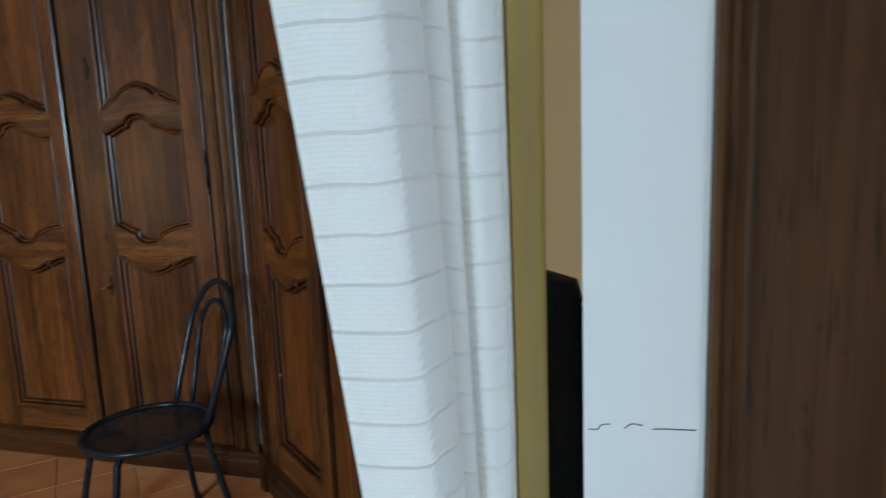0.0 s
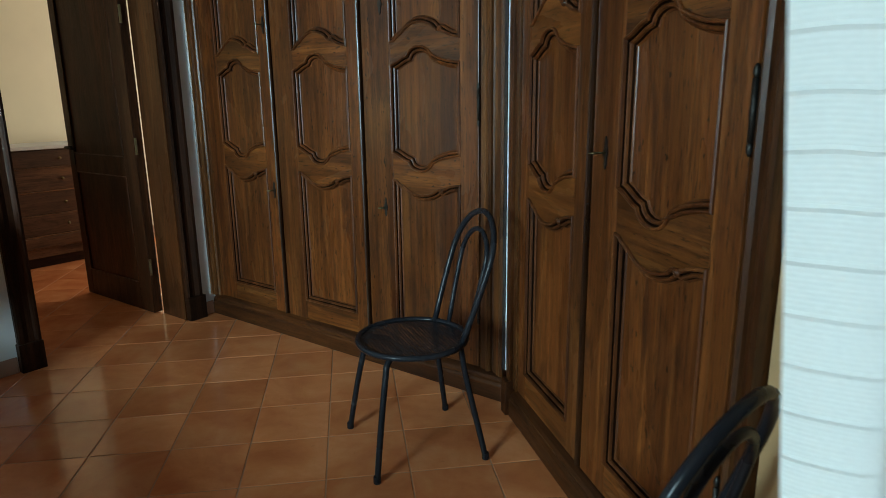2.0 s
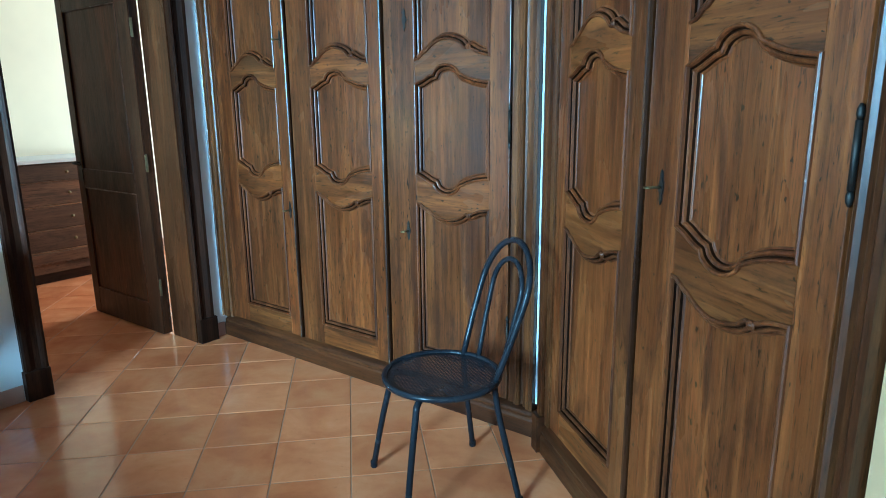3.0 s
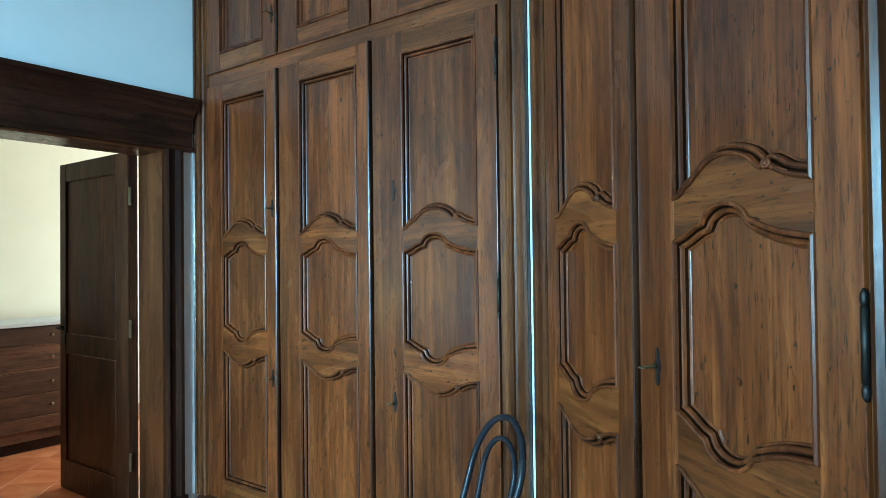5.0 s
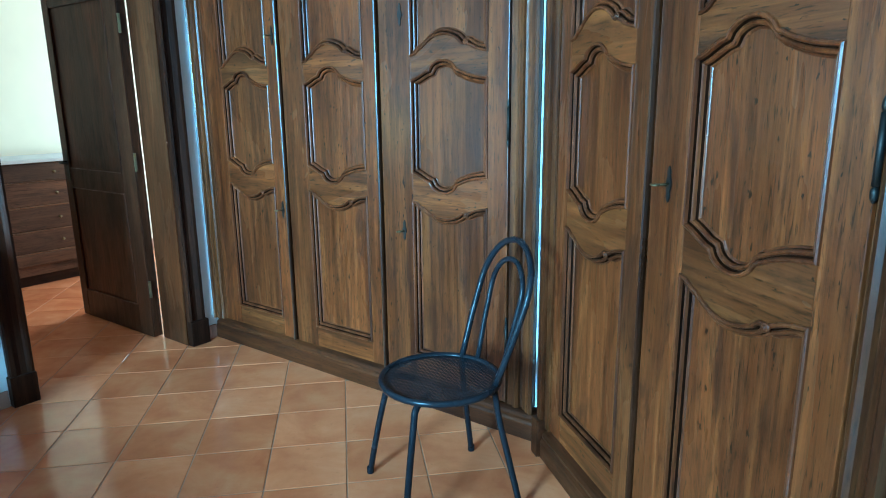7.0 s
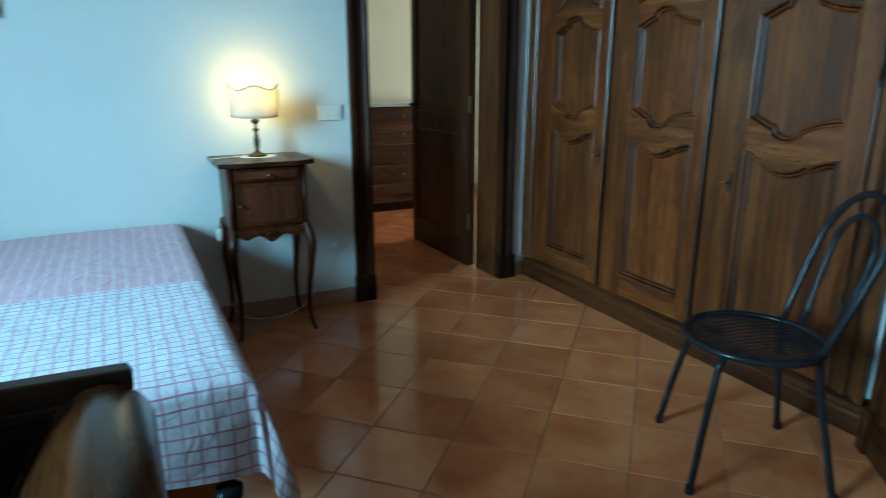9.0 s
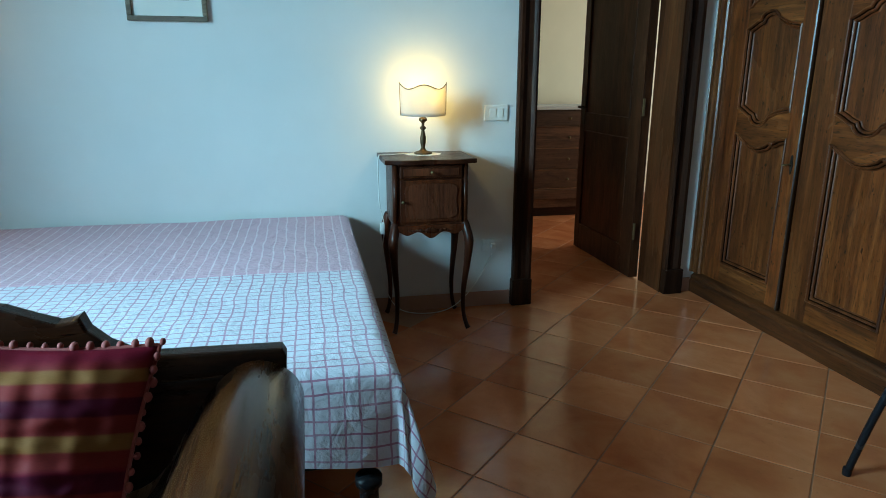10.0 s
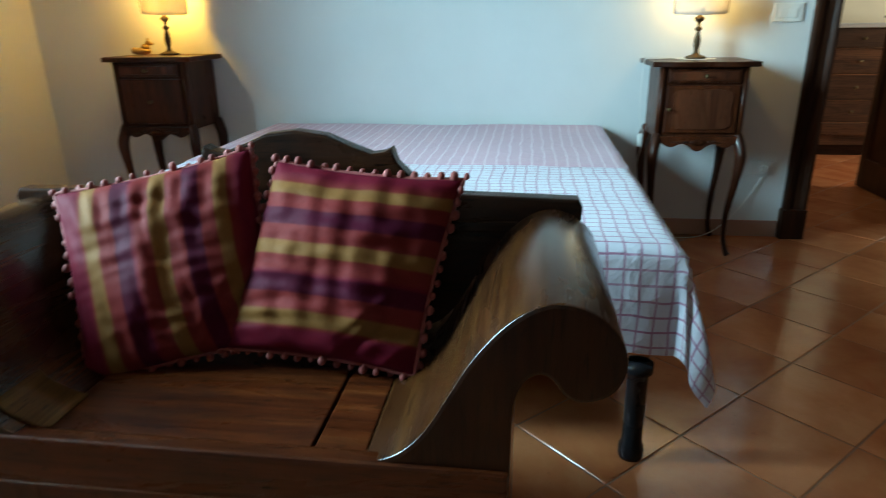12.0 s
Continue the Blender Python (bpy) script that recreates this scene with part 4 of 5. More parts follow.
def cushion(m, axis, label, seed, w=0.40, h=0.385, skew=0.0):
    rnd = random.Random(seed)
    c = thing("cushion", m, label, "cushion", "striped cushions on the bench")
    me_mat = stripe_satin("striped_satin_across" if axis == 1 else "striped_satin_upright", axis)
    n = 72

    def outline(u, v):
        # pulled-in sides, peaked corners
        a, b = 2 * u - 1, 2 * v - 1
        pin = 0.06
        return a * (1 - pin * (1 - b * b)) * w / 2 + skew * b * h / 2, b * (1 - pin * (1 - a * a)) * h / 2

    for side in (1, -1):
        def fn(s, t, side=side):
            x, z = outline(s, t)
            a, b = 2 * s - 1, 2 * t - 1
            puff = ((1 - a * a) * (1 - b * b)) ** 0.42
            d = 0.066 * puff + 0.007 * noise.noise(Vector((x * 9, z * 9, seed))) * puff ** 0.5
            # creases towards the corners
            rr = max(abs(a), abs(b))
            d += 0.006 * math.sin(10 * (a + b) + seed) * max(0, rr - 0.55) * puff
            d += 0.010 * noise.noise(Vector((x * 26 + 0.5 * z, z * 11, seed + 4))) * puff + 0.007 * noise.noise(Vector((x * 13, z * 46, seed))) * puff
            # gathers along the seams and long slack folds
            along, off = (b, a) if axis == 1 else (a, b)
            rim = max(0.0, abs(off) - 0.45) / 0.55
            d += 0.003 * math.sin(30 * along + 3 * noise.noise(Vector((x * 8, z * 8, seed + 9)))) * rim * (1 - rim) * 4 * puff ** 0.5
            d += 0.007 * abs(noise.noise(Vector((x * 5, z * 24, seed + 2)) if axis == 1 else Vector((x * 24, z * 5, seed + 2)))) * puff
            d -= 0.016 * math.exp(-((a - b - 1.25) / 0.10) ** 2) * puff + 0.010 * math.exp(-((a - b - 1.02) / 0.06) ** 2) * puff * max(0, a)
            d -= 0.020 * max(0, -b - 0.3) * max(0, a - 0.2) * abs(math.sin(9 * (a - b) + 1)) * 2.5 * puff
            return (x, -side * d, z), (s, t)
        uv_sheet("cover" if side == 1 else "back_cover", n, n, fn, me_mat, c)
    # piping and bobble fringe round the edge
    edge = [outline(i / 30, 0) for i in range(30)] + [outline(1, i / 30) for i in range(30)] + [outline(1 - i / 30, 1) for i in range(30)] + [outline(0, 1 - i / 30) for i in range(30)]
    part("piping", tube([(a, 0, b) for a, b in edge], 0.005, 6, closed=True), FRINGE, c, "twisted red piping", True)
    bm = bmesh.new()
    for i in range(0, 120, 2):
        a, b = edge[i]
        l = math.hypot(a, b)
        k = 1 + (0.004 + 0.006 * rnd.random()) / l
        mt = Matrix.Translation((a * k, rnd.uniform(-0.009, 0.009), b * k)) @ Matrix.Diagonal((1, 1, 1.25, 1))
        bmesh.ops.create_icosphere(bm, subdivisions=2, radius=0.0056 + 0.0025 * rnd.random(), matrix=mt)
        tube([(a, 0, b), (a * k, 0, b * k)], 0.0035, 5, bm=bm)
    fr = part("fringe", bm, FRINGE, c, "red bobble fringe", True)
    tagged(fr, kind="stuff")
    return c


# faces the room (+x); leaning on the back board
cushion(Matrix.Translation((-0.672, -0.168, 0.606)) @ pose(0, 0, 0, 0, 0, 90) @ pose(0, 0, 0, -28, 0, 0) @ pose(0, 0, 0, 0, 5, 0), 1, "red and gold striped satin cushion leaning on the bench back", 3, 0.362, 0.365, 0.11)
cushion(Matrix.Translation((-0.655, -0.498, 0.598)) @ pose(0, 0, 0, 0, 0, 97) @ pose(0, 0, 0, -26, 0, 0) @ pose(0, 0, 0, 0, -13.0, 0), 0, "red and gold striped satin cushion with bobble fringe propped beside another", 8, 0.385, 0.375)


# ---- nightstands ----
def nightstand(m, label, variant):
    s = thing("nightstand", m, label, "nightstand", "nightstands beside the bed")
    # local: back at x = 0, front at x = 0.26, y from -0.2 to 0.2
    top = []
    for i in range(25):
        t = i / 24
        y = -0.222 + 0.444 * t
        top.append((0.262 + 0.012 * math.sin(math.pi * t) - 0.006 * math.cos(4 * math.pi * t), y))
    top = [(0.0, -0.222)] + top + [(0.0, 0.222)]
    part("top", prism(top, 0.826, 0.848, "z", 0.005), STAND_WOOD, s, "moulded wooden top")
    part("body", box(0.012, 0.238, -0.178, 0.178, 0.525, 0.826, 0.004), STAND_WOOD, s)
    for y in (-0.172, 0.172):
        part("corner_post", tube([(0.232, y, 0.520), (0.234, y, 0.825)], 0.014, 10), STAND_WOOD, s, "", True)
    drawer = part("drawer", box(0.238, 0.252, -0.150, 0.150, 0.762, 0.818, 0.004), STAND_WOOD, s, "shallow drawer")
    part("drawer_face", box(0.252, 0.256, -0.135, 0.135, 0.772, 0.808, 0.003), STAND_RED, drawer)
    part("knob", lathe([(0.004, 0), (0.004, 0.012), (0.009, 0.016), (0.008, 0.022), (0.002, 0.024)], 12), BRASS, drawer, "small brass knob", True).matrix_basis = Matrix.Translation((0.255, 0, 0.790)) @ pose(0, 0, 0, 0, 90, 0)
    if variant == 0:
        door = part("door", box(0.238, 0.250, -0.150, 0.150, 0.555, 0.752, 0.003), STAND_WOOD, s, "small cupboard door")
        pts = []
        for i in range(60):
            a = 2 * math.pi * i / 60
            ex, ez = math.cos(a), math.sin(a)
            q = (abs(ex) ** 6 + abs(ez) ** 6) ** (-1 / 6)
            pts.append((0.128 * ex * q * (1 - 0.03 * math.cos(4 * a)), 0.653 + 0.083 * ez * q))
        part("door_panel", prism(pts, 0.250, 0.2545, "x", 0.002), STAND_RED, door, "reddish shaped door panel")
        part("knob", lathe([(0.004, 0), (0.004, 0.010), (0.008, 0.014), (0.007, 0.020), (0.002, 0.022)], 12), BRASS, door, "small brass knob", True).matrix_basis = Matrix.Translation((0.252, -0.140, 0.655)) @ pose(0, 0, 0, 0, 90, 0)
    else:
        for z0, z1 in ((0.555, 0.752),):
            dr = part("drawer", box(0.238, 0.252, -0.150, 0.150, z0, z1, 0.004), STAND_WOOD, s, "deep drawer")
            part("knob", lathe([(0.004, 0), (0.004, 0.012), (0.009, 0.016), (0.008, 0.022), (0.002, 0.024)], 12), BRASS, dr, "small brass knob", True).matrix_basis = Matrix.Translation((0.252, 0, (z0 + z1) / 2)) @ pose(0, 0, 0, 0, 90, 0)
    # shaped skirt with a carved middle
    skirt = [(-0.178, 0.540), (-0.178, 0.500)]
    skirt += [(-0.178 + 0.356 * i / 30, 0.505 + 0.012 * math.cos(2 * math.pi * i / 30 * 3) - 0.018 * math.sin(math.pi * i / 30) ** 4) for i in range(1, 30)]
    skirt += [(0.178, 0.500), (0.178, 0.540)]
    part("skirt", prism(skirt, 0.236, 0.252, "x", 0.003), STAND_WOOD, s, "carved wavy skirt")
    pieces = [((0.252, 0, 0.514), (0.007, 0.036, 0.014))]
    pieces += [((0.252, sg * (0.05 + 0.018 * k), 0.516 + 0.003 * math.sin(k * 2)), (0.005, 0.011, 0.007 - 0.001 * k)) for sg in (-1, 1) for k in range(4)]
    for place, size in pieces:
        bm = bmesh.new()
        bmesh.ops.create_icosphere(bm, subdivisions=2, radius=1.0, matrix=Matrix.Translation(place) @ Matrix.Diagonal((*size, 1)))
        part("carving", bm, STAND_WOOD, s, "", True)
    for sx in (0, 1):
        for sy in (-1, 1):
            x, y, ox = (0.228, sy * 0.170, 1) if sx else (0.024, sy * 0.170, -0.15)
            pts = smooth_line([(x, y, 0.545), (x + 0.010 * ox, y + sy * 0.008, 0.515), (x + 0.024 * ox, y + sy * 0.018, 0.455), (x + 0.018 * ox, y + sy * 0.013, 0.35), (x + 0.002 * ox, y, 0.20), (x + 0.000 * ox, y + sy * 0.001, 0.09), (x + 0.016 * ox, y + sy * 0.012, 0.030), (x + 0.026 * ox, y + sy * 0.020, 0.010)], 6)
            k = len(pts)
            rad = [0.021, 0.024, 0.024, 0.0175, 0.0125, 0.0105, 0.0115, 0.0135]
            rr = [float(np.interp(i / (k - 1) * 7, range(8), rad)) for i in range(k)]
            part("leg", tube(pts, 0.01, 10, rr), STAND_WOOD, s, "slender curved leg", True)
    return s


nightstand(pose(-2.815, 0.893, 0) @ Matrix.Diagonal((1.30, 0.98, 1.014, 1)), "small dark walnut nightstand on tall curved legs beside the bed", 0)
nightstand(pose(-2.815, -1.615, 0) @ Matrix.Diagonal((1.25, 1, 1.055, 1)), "dark walnut nightstand on tall curved legs in the corner", 1)

# ---- table lamps ----
SHADE = fabric("lampshade_cloth", (0.74, 0.70, 0.66), (0.80, 0.76, 0.72), 0.8, 500, 0.52)


def table_lamp(m, label):
    l = thing("table_lamp", m, label, "lamp", "bedside lamps")
    part("base", lathe([(0.044, 0.0), (0.046, 0.006), (0.040, 0.010), (0.020, 0.016), (0.012, 0.024), (0.009, 0.035), (0.013, 0.050), (0.015, 0.075), (0.009, 0.105), (0.007, 0.115), (0.015, 0.122), (0.016, 0.128),
                          (0.007, 0.136), (0.007, 0.150), (0.013, 0.156), (0.020, 0.162), (0.020, 0.172), (0.010, 0.178), (0.010, 0.20)], 20), BRONZE, l, "turned dark bronze stem", True)
    a0 = radians(76)
    R, zb, zt = 0.112, 0.188, 0.325

    def wave(t):
        return zt + 0.010 * math.cos((t - 0.5) * 4 * math.pi) - 0.004 + 0.010 * (abs(t - 0.5) * 2) ** 6
    for name, R2 in (("shade", R),):
        def fn(s, t):
            a = -a0 + 2 * a0 * s
            z = zb + t * (wave(s) - zb) - 0.006 * math.sin(math.pi * s) * (1 - t)
            rr = R2 + 0.004 * t
            return (rr * math.cos(a) * 0.72, rr * math.sin(a), z), (s, t)
        sh = uv_sheet(name, 36, 8, fn, SHADE, l, "white shield-shaped cloth shade with a wavy top")
        so = sh.modifiers.new("thickness", "SOLIDIFY")
        so.thickness = 0.0016
    trim = [((R + 0.005) * math.cos(-a0 + 2 * a0 * i / 36) * 0.72, (R + 0.005) * math.sin(-a0 + 2 * a0 * i / 36), wave(i / 36)) for i in range(37)]
    part("trim", tube(trim, 0.0022, 6), BRONZE, l, "dark edging along the shade's top")
    for s in (0, 1):
        a = -a0 + 2 * a0 * s
        part("trim", tube([((R + 0.001) * math.cos(a) * 0.72, (R + 0.001) * math.sin(a), zb), ((R + 0.004) * math.cos(a) * 0.72, (R + 0.004) * math.sin(a), wave(s))], 0.0018, 6), BRONZE, l)
    part("shade_holder", tube([(0.0, 0, 0.186), (0.045, 0, 0.200), (0.078, 0, 0.215)], 0.0025, 6), BRONZE, l)
    return l


table_lamp(pose(-2.700, 0.893, 0.861, 0, 0, -6), "lit bedside lamp with bronze stem and white shield shade")
table_lamp(pose(-2.690, -1.600, 0.896, 0, 0, 50), "lit bedside lamp with white shield shade turned towards the bed")

# doily under the lamp, its flex, and an ornament on the other stand
LACE = fabric("lace", (0.72, 0.70, 0.66), (0.8, 0.78, 0.74))
dpts = [((0.068 + 0.006 * abs(math.sin(9 * 2 * math.pi * i / 144))) * math.cos(2 * math.pi * i / 72), (0.085 + 0.006 * abs(math.sin(9 * 2 * math.pi * i / 144))) * math.sin(2 * math.pi * i / 72)) for i in range(72)]
tagged(part("doily", prism([(-2.700 + a, 0.893 + b) for a, b in dpts], 0.8603, 0.8609, "z"), LACE), "white lace doily on the nightstand under the lamp", "doily")
flex = smooth_line([(-2.72, 0.86, 0.865), (-2.68, 0.75, 0.864), (-2.665, 0.690, 0.864), (-2.660, 0.668, 0.858), (-2.662, 0.664, 0.78), (-2.668, 0.668, 0.62), (-2.672, 0.690, 0.50), (-2.700, 0.67, 0.30), (-2.770, 0.72, 0.10), (-2.780, 0.80, 0.012), (-2.74, 0.95, 0.006), (-2.775, 1.08, 0.03), (-2.800, 1.20, 0.14), (-2.806, 1.29, 0.30)], 8)
lf = thing("lamp_flex", pose(0, 0, 0), "white electric flex hanging from lamp to socket", "cable")
part("cable", tube(flex, 0.0026, 6), WHITE_PLASTIC, lf, "", True)
part("inline_switch", box(-2.680, -2.660, 0.668, 0.690, 0.47, 0.53, 0.006), WHITE_PLASTIC, lf, "small white inline switch")
GILT = metal("gilt_ornament", (0.42, 0.26, 0.09), 0.4, 0.7)
orn = thing("ornament", pose(-2.69, -1.745, 0.8955, 0, 0, 20), "small gilded figurine of a resting animal on the nightstand", "ornament")
bm = bmesh.new()
for (x, y, z), (a, b, c) in (((0, 0, 0.018), (0.022, 0.045, 0.018)), ((0, 0.02, 0.036), (0.016, 0.022, 0.018)), ((0, 0.034, 0.055), (0.012, 0.014, 0.013)), ((0, -0.034, 0.022), (0.012, 0.014, 0.016)), ((0.004, 0.05, 0.052), (0.007, 0.010, 0.007)), ((-0.008, 0.034, 0.072), (0.004, 0.003, 0.010)), ((0.008, 0.034, 0.072), (0.004, 0.003, 0.010))):
    bmesh.ops.create_icosphere(bm, subdivisions=3, radius=1.0, matrix=Matrix.Translation((x, y, z)) @ Matrix.Diagonal((a, b, c, 1)))
part("figure", bm, GILT, orn, "", True)

# ---- on the bed wall ----
pic = thing("picture_frame", pose(BED_WALL, -0.247, 1.468), "framed print with a grey moulded frame on the wall", "picture")
FRAME_GREY = wood("picture_frame_wood", (0.10, 0.085, 0.065), (0.20, 0.17, 0.13), (0.30, 0.26, 0.20), along="y", spots=0.1)
pw, ph = 0.342, 0.46
for nm, bx in (("frame_side", (0.002, 0.022, -pw / 2, pw / 2, 0, 0.022)), ("frame_side", (0.002, 0.022, -pw / 2, pw / 2, ph - 0.022, ph)), ("frame_side", (0.002, 0.022, -pw / 2, -pw / 2 + 0.022, 0.0225, ph - 0.0225)), ("frame_side", (0.002, 0.022, pw / 2 - 0.022, pw / 2, 0.0225, ph - 0.0225))):
    part(nm, box(*bx, 0.004), FRAME_GREY, pic)
part("mount", box(0.003, 0.009, -pw / 2 + 0.02, pw / 2 - 0.02, 0.02, ph - 0.02), plaster("paper_mount", (0.74, 0.73, 0.68)), pic, "white paper mount")
part("print", box(0.0092, 0.0100, -pw / 2 + 0.075, pw / 2 - 0.075, 0.09, ph - 0.08), plaster("faded_print", (0.42, 0.40, 0.34), 0.4), pic, "faded grey print")

sw = thing("light_switch", pose(BED_WALL, 1.298, 1.050), "white plastic double light switch on the wall", "light switch")
part("plate", box(0.0, 0.009, -0.062, 0.062, -0.040, 0.040, 0.004), WHITE_PLASTIC, sw)
for y in (-0.020, 0.020):
    part("rocker", box(0.009, 0.013, y - 0.018, y + 0.018, -0.022, 0.022, 0.002), WHITE_PLASTIC, sw)
so_ = thing("socket", pose(BED_WALL, 1.292, 0.345), "white plastic wall socket with a plug and flex", "socket")
part("plate", box(0.0, 0.008, -0.058, 0.058, -0.036, 0.036, 0.004), WALL_WHITE, so_)
part("plug", box(0.008, 0.040, -0.012, 0.012, -0.014, 0.014, 0.005), WHITE_PLASTIC, so_, "white plug")

for nm, bx in (("baseboard", (BED_WALL, BED_WALL + 0.010, SOUTH, DOOR_L - 0.103, 0, 0.082)), ("baseboard", (BED_WALL, BED_WALL + 0.010, DOOR_R + 0.103, 2.516, 0, 0.082)),
               ("baseboard", (-2.80, EAST, SOUTH, SOUTH + 0.010, 0, 0.082)), ("baseboard", (EAST - 0.010, EAST, SOUTH + 0.012, WIN_S, 0, 0.082)), ("baseboard", (-5.55, -5.54, 0.0, 4.8, 0, 0.082))):
    structure(nm, box(*bx, 0.003), SKIRTING, "terracotta tile skirting along the wall", "baseboard")

# ---- next room: chest of drawers ----
ch = thing("chest_of_drawers", pose(-4.95, 2.45, 0), "brown wooden chest of drawers in the next room", "chest of drawers")
part("carcass", box(-0.48, -0.014, -0.72, 0.72, 0.085, 0.955), DRESSER_WOOD, ch)
part("top", box(-0.50, 0.016, -0.75, 0.75, 0.955, 0.985, 0.006), MARBLE, ch, "pale marble top")
for z0, z1 in ((0.815, 0.945), (0.625, 0.805), (0.435, 0.615), (0.265, 0.425)):
    dr = part("drawer", box(-0.012, 0.006, -0.69, 0.69, z0, z1, 0.006), DRESSER_WOOD, ch, "long drawer")
    for y in (-0.42, 0.16):
        part("knob", lathe([(0.005, 0), (0.005, 0.012), (0.013, 0.018), (0.012, 0.026), (0.003, 0.03)], 12), BRASS, dr, "pale metal knob", True).matrix_basis = Matrix.Translation((0.006, y, (z0 + z1) / 2)) @ pose(0, 0, 0, 0, 90, 0)
for z in (0.810, 0.620, 0.430, 0.260):
    part("bead", box(-0.013, 0.013, -0.715, 0.715, z - 0.0045, z + 0.0045, 0.003), BEAD_WOOD, ch, "pale bead between two drawers")
part("base_rail", box(-0.012, 0.020, -0.72, 0.72, 0.165, 0.255, 0.008), DRESSER_WOOD, ch)
part("plinth", box(-0.46, -0.05, -0.70, 0.70, 0.0, 0.085), DOOR_DARK_Y, ch)

# ---- curtain ----
def curtain_material():
    m, nt, b = nodes_of("ribbed_curtain_cloth")
    uv = nt.nodes.new("ShaderNodeUVMap")
    sep = nt.nodes.new("ShaderNodeSeparateXYZ")
    nt.links.new(uv.outputs[0], sep.inputs[0])
    wob = noise_tex(nt, uv.outputs[0], 9, 2, 0.5)
    v = math_node(nt, "ADD", sep.outputs[1], math_node(nt, "MULTIPLY", wob, 0.004))
    ridge = math_node(nt, "ABSOLUTE", math_node(nt, "SUBTRACT", math_node(nt, "FRACT", math_node(nt, "DIVIDE", v, 0.0255)), 0.5))
    ridge = maprange(nt, ridge, 0.42, 0.5, 0.0, 1.0)
    fine = math_node(nt, "MULTIPLY", math_node(nt, "SINE", math_node(nt, "MULTIPLY", v, 2 * math.pi / 0.0026)), 0.035)
    hgt = math_node(nt, "ADD", ridge, fine)
    # upright rows of small puckers
    for u0 in (0.062, 0.138, 0.175, 0.248):
        near = maprange(nt, math_node(nt, "ABSOLUTE", math_node(nt, "SUBTRACT", sep.outputs[0], u0)), 0.0, 0.0035, 1.0, 0.0)
        beat = math_node(nt, "SINE", math_node(nt, "MULTIPLY", v, 2 * math.pi / 0.0066))
        hgt = math_node(nt, "ADD", hgt, math_node(nt, "MULTIPLY", math_node(nt, "MULTIPLY", near, beat), 0.45))
    w = noise_tex(nt, uv.outputs[0], 300, 2, 0.5)
    c = ramp(nt, w, [(0.3, (0.86, 0.86, 0.82)), (0.7, (0.92, 0.92, 0.88))])
    nt.links.new(c, b.inputs["Base Color"])
    b.inputs["Roughness"].default_value = 0.8
    bump(nt, hgt, b, 0.55, 0.0024)
    t = nt.nodes.new("ShaderNodeBsdfTranslucent")
    t.inputs["Color"].default_value = (0.88, 0.85, 0.72, 1)
    mx = nt.nodes.new("ShaderNodeMixShader")
    mx.inputs[0].default_value = 0.3
    nt.links.new(b.outputs[0], mx.inputs[1])
    nt.links.new(t.outputs[0], mx.inputs[2])
    nt.links.new(mx.outputs[0], nt.nodes["Material Output"].inputs["Surface"])
    return m


CA, CB, CC = Vector((0.651, 0.570)), Vector((0.722, 0.700)), Vector((0.738, 0.775))
CURTAIN = curtain_material()
cur = thing("curtain", pose(0, 0, 0), "cream ribbed cotton curtain gathered beside the window", "curtain")


PLEATS = smooth_line([(0, -0.026, 0), (0.05, -0.012, 0), (0.12, 0.003, 0), (0.18, 0.010, 0), (0.24, 0.012, 0), (0.30, 0.010, 0), (0.40, 0.008, 0), (0.48, 0.005, 0), (0.525, -0.022, 0), (0.56, 0.001, 0), (0.61, 0.006, 0),
                      (0.64, 0.002, 0), (0.665, -0.016, 0), (0.70, 0.006, 0), (0.80, 0.008, 0), (0.90, 0.004, 0), (0.925, -0.008, 0), (0.95, 0.003, 0), (1.0, -0.007, 0)], 5)
PLEAT_K, PLEAT_D = [p.x for p in PLEATS], [p.y for p in PLEATS]


def curtain_point(s, t):
    z = 0.06 + t * 2.45
    wide = max(0.40, 0.855 + 0.85 * (z - 1.29)) if z < 1.9 else 1.4 - 0.2 * (z - 1.9)
    a = CB + (CA - CB) * wide
    p = a + (CB - a) * s
    d = (CB - a).normalized()
    nrm = Vector((d.y, -d.x))
    k = s + 0.018 * math.sin(1.9 * z + 0.6) * math.sin(math.pi * s)
    fold = float(np.interp(k, PLEAT_K, PLEAT_D)) + 0.0022 * math.sin(13 * s + 2.3 * z) + 0.002 * noise.noise(Vector((s * 5, 0, z * 3.5)))
    p = p + nrm * fold * (0.7 + 0.3 * wide)
    sag = 0.002 * math.sin(9 * s + 1.0) + 0.003 * noise.noise(Vector((s * 7, 2, z * 6)))
    return (p.x, p.y, z), (s * 0.256, z + sag)


def lining_point(s, t):
    z = 0.06 + t * 2.45
    p = CB + (CC - CB) * s + Vector((-0.010, 0.004)) * math.sin(math.pi * s) + Vector((0.003, 0.0)) * math.sin(9 * s + 2 * z)
    return (p.x, p.y, z), (s * 0.08, z)


uv_sheet("cloth", 180, 70, curtain_point, CURTAIN, cur)
OCHRE = fabric("ochre_lining_cloth", (0.46, 0.31, 0.085), (0.54, 0.38, 0.12), 0.85, 600, 0.2)
uv_sheet("lining", 24, 40, lining_point, OCHRE, cur, "ochre lining at the curtain's edge")
rod = thing("curtain_rod", pose(0, 0, 0), "dark metal curtain rod over the window", "curtain rod")
part("rod", tube([(0.70, -0.95, 2.55), (0.70, 0.95, 2.55)], 0.011, 10), IRON, rod, "", True)
for y in (-0.9, 0.9):
    part("bracket", tube([(0.70, y, 2.55), (0.765, y, 2.55)], 0.007, 8), IRON, rod)

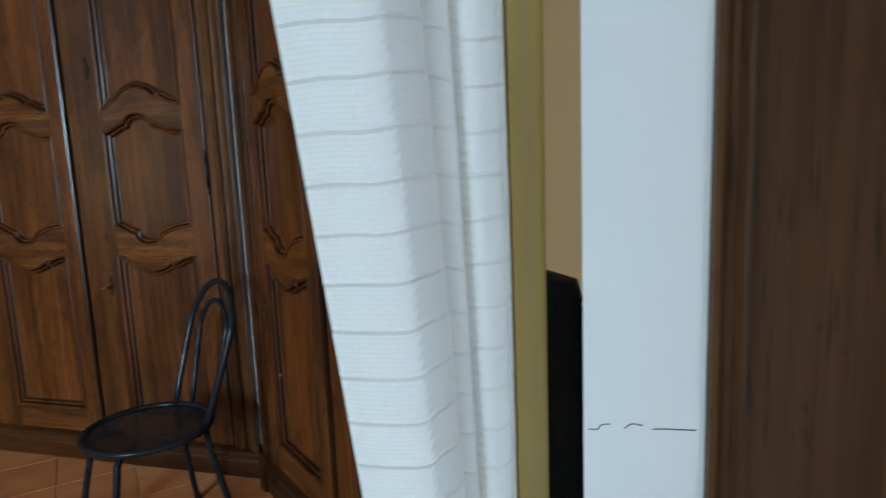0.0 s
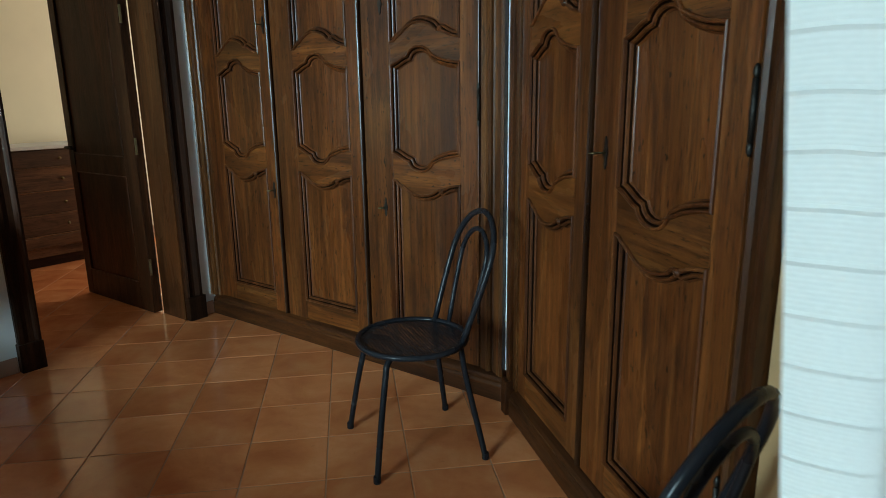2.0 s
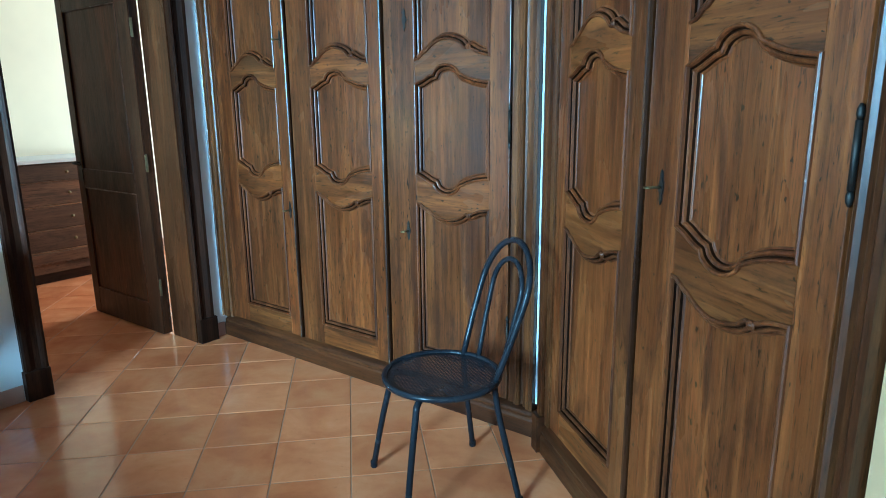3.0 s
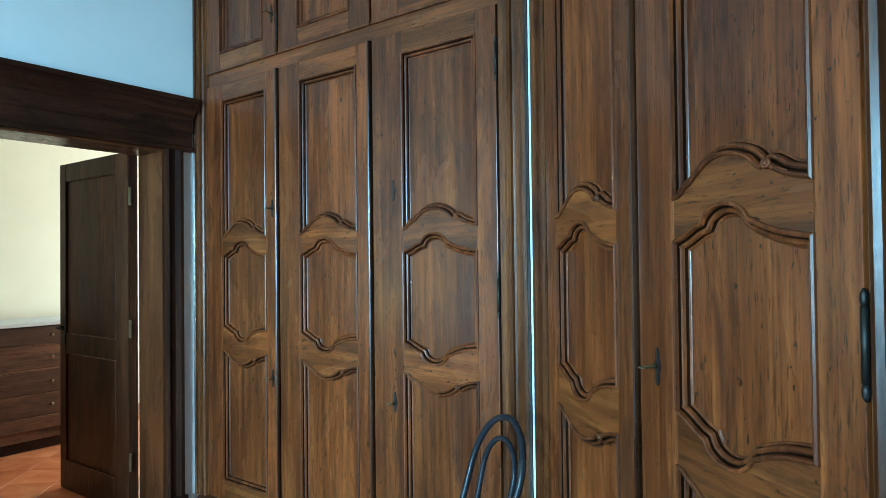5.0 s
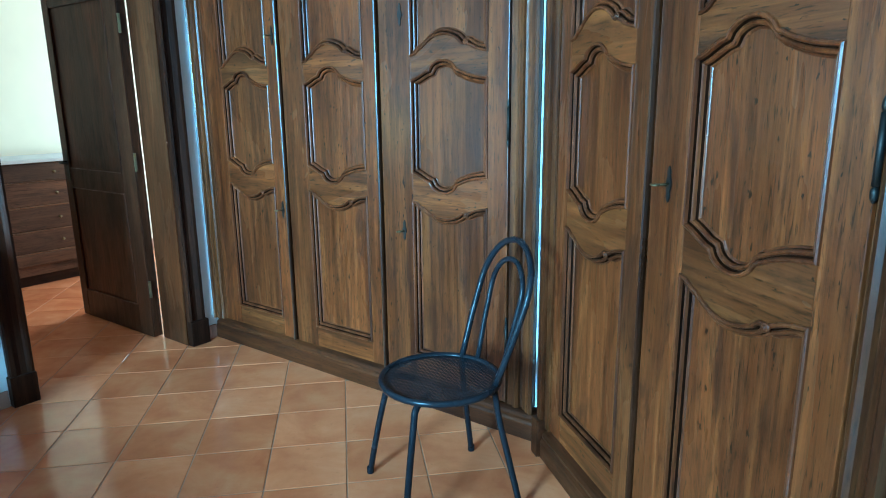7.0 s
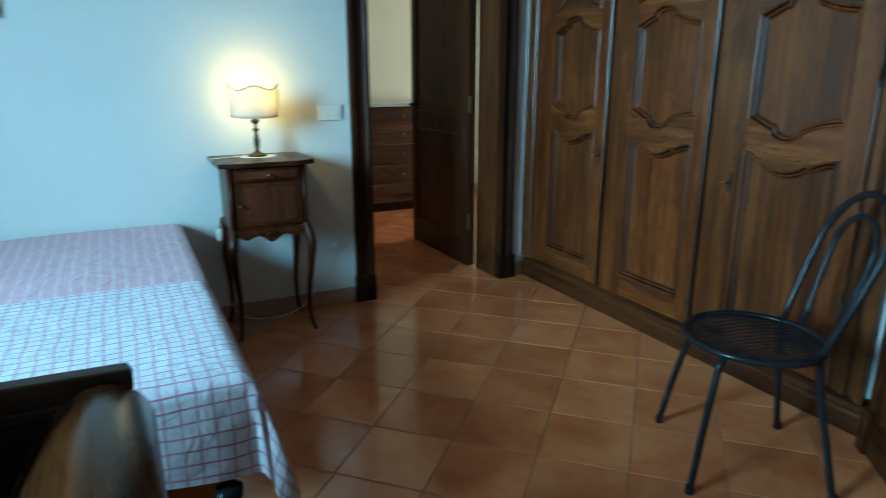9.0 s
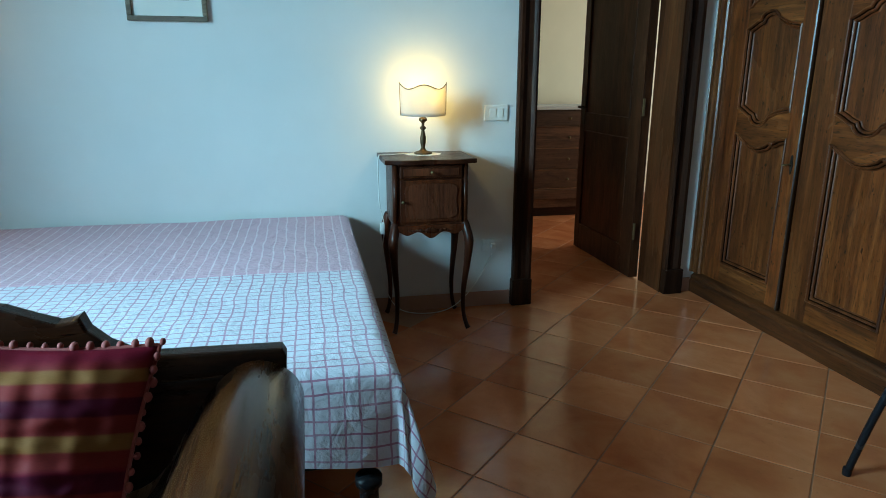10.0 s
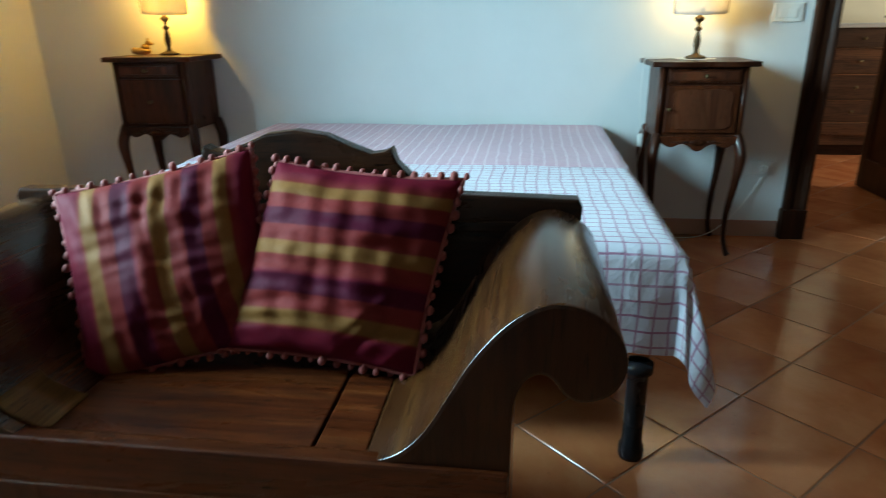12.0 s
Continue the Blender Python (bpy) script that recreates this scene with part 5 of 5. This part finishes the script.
# ---- tall black bag behind the curtain ----
def bag_material():
    m, nt, b = nodes_of("black_crinkled_cloth")
    f = noise_tex(nt, coords(nt, (1, 1, 0.6)), 14, 5, 0.6, 1.2)
    nt.links.new(ramp(nt, f, [(0.3, (0.006, 0.006, 0.006)), (0.7, (0.016, 0.015, 0.015))]), b.inputs["Base Color"])
    b.inputs["Roughness"].default_value = 0.6
    b.inputs["Specular IOR Level"].default_value = 0.2
    bump(nt, f, b, 0.9, 0.012)
    return m


bag = thing("garment_bag", pose(0, 0, 0), "tall black crinkled bag leaning against the wall", "bag")
bag_out = [(0.800, 0.02), (0.795, 0.60), (0.800, 1.10), (0.815, 1.205), (0.840, 1.232), (0.905, 1.215), (0.955, 1.16), (0.985, 1.05), (1.00, 0.60), (1.00, 0.02)]
bm = prism([(p.x, p.y) for p in smooth_line([(a, b, 0) for a, b in bag_out], 3)], 0.645, 0.758, "x", 0.03)
part("sack", bm, bag_material(), bag, "", True)
part("strap", tube(smooth_line([(0.655, 0.86, 1.15), (0.638, 0.87, 0.95), (0.640, 0.90, 0.70), (0.650, 0.93, 0.5)], 6), 0.007, 6), BLACK_METAL, bag, "black carrying strap", True)

# ---- wooden door in the east niche, and the window ----
SHUTTER_WOOD = wood("shutter_wood", (0.038, 0.014, 0.005), (0.078, 0.031, 0.011), (0.135, 0.060, 0.023), rough=(0.4, 0.6), spots=0.3)
niche = thing("door_2", pose(0, 0, 0), "brown wooden door in a moulded casing, standing ajar", "door", kind="structure")
cas = [(0.833, 0.6745), (0.835, 0.663), (0.838, 0.660), (0.841, 0.661), (0.844, 0.659), (0.848, 0.651), (0.854, 0.650), (0.858, 0.667)]
part("casing", prism(cas, 0.0, WIN_T, "z"), SHUTTER_WOOD, niche, "moulded wooden casing")
leaf2 = part("leaf", box(0.0, 0.70, 0.0, 0.036, 0.01, WIN_T - 0.02, 0.004), SHUTTER_WOOD, niche, "plain brown wooden door leaf")
leaf2.matrix_basis = Matrix.Translation((0.846, 0.640, 0)) @ pose(0, 0, 0, 0, 0, -62)
part("closing_panel", box(1.205, 1.245, WIN_S, WIN_N, 0.0, WIN_T), SHUTTER_WOOD, niche, "brown wooden outer leaf")
win = thing("window_1", pose(0, 0, 0), "white framed window with clear panes", "window", kind="structure")
FRAME_WHITE = metal("window_paint", (0.70, 0.69, 0.66), 0.4, 0.0, 0.05)
YW0, YW1 = SOUTH - 0.20, SOUTH - 0.15
for x0, x1 in ((SW0, SW0 + 0.07), (SW1 - 0.07, SW1), ((SW0 + SW1) / 2 - 0.035, (SW0 + SW1) / 2 + 0.035)):
    part("window_frame", box(x0, x1, YW0, YW1, SZ0, SZ1, 0.004), FRAME_WHITE, win)
for z0, z1 in ((SZ0, SZ0 + 0.07), (SZ1 - 0.07, SZ1)):
    for x0, x1 in ((SW0 + 0.071, (SW0 + SW1) / 2 - 0.036), ((SW0 + SW1) / 2 + 0.036, SW1 - 0.071)):
        part("window_frame", box(x0, x1, YW0 + 0.003, YW1 - 0.003, z0, z1, 0.004), FRAME_WHITE, win)
gm, gnt, gb = nodes_of("window_glass")
gb.inputs["Transmission Weight"].default_value = 1.0
gb.inputs["Roughness"].default_value = 0.0
gb.inputs["Base Color"].default_value = (0.95, 0.98, 0.97, 1)
for x0, x1 in ((SW0 + 0.06, (SW0 + SW1) / 2 - 0.03), ((SW0 + SW1) / 2 + 0.03, SW1 - 0.06)):
    pane = part("pane", box(x0, x1, YW0 + 0.022, YW0 + 0.026, SZ0 + 0.06, SZ1 - 0.06), gm, win, "clear glass pane")
    pane.visible_shadow = False

# hairline crack in the plaster of the window's side
CRACK = plaster("crack_dark", (0.16, 0.14, 0.13))
crack = structure("trim_crack", tube(smooth_line([(EAST + 0.0035, 0.7123, 1.1545), (EAST + 0.009, 0.7088, 1.1560), (EAST + 0.012, 0.7069, 1.1605), (EAST + 0.017, 0.7036, 1.1625)], 3), 0.0004, 5), CRACK, "broken hairline crack in the white plaster", "crack")
part("crack_end", tube(smooth_line([(EAST + 0.026, 0.6978, 1.1630), (EAST + 0.030, 0.6952, 1.1675), (EAST + 0.036, 0.6914, 1.1685)], 3), 0.0004, 5), CRACK, crack)
part("crack_end", tube(smooth_line([(EAST + 0.042, 0.6875, 1.1685), (EAST + 0.050, 0.6823, 1.1715), (EAST + 0.064, 0.6733, 1.1760)], 3), 0.0004, 5), CRACK, crack)

# ---- floor tiles, one by one ----
bmt = box(-0.1485, 0.1485, -0.1485, 0.1485, -0.008, 0.0, 0.0015, 1)
tile_mesh = bpy.data.meshes.new("tile")
bmt.to_mesh(tile_mesh)
bmt.free()
tile_mesh.materials.append(TILE)
r2 = math.sqrt(0.5)
for i in range(-16, 17):
    for j in range(-12, 26):
        u, v = U0 + (i + 0.5) * PITCH, V0 + (j - 5 + 0.5) * PITCH
        x, y = (u - v) * r2, (u + v) * r2
        inside = (-2.75 < x < 0.9 and -2.3 < y < 2.6) or (-5.45 < x <= -2.75 and 1.0 < y < 3.6)
        if not inside:
            continue
        t = new("tile", tile_mesh)
        t.parent = floor
        t.matrix_world = Matrix.Translation((x, y, 0)) @ pose(0, 0, 0, 0, 0, 45)
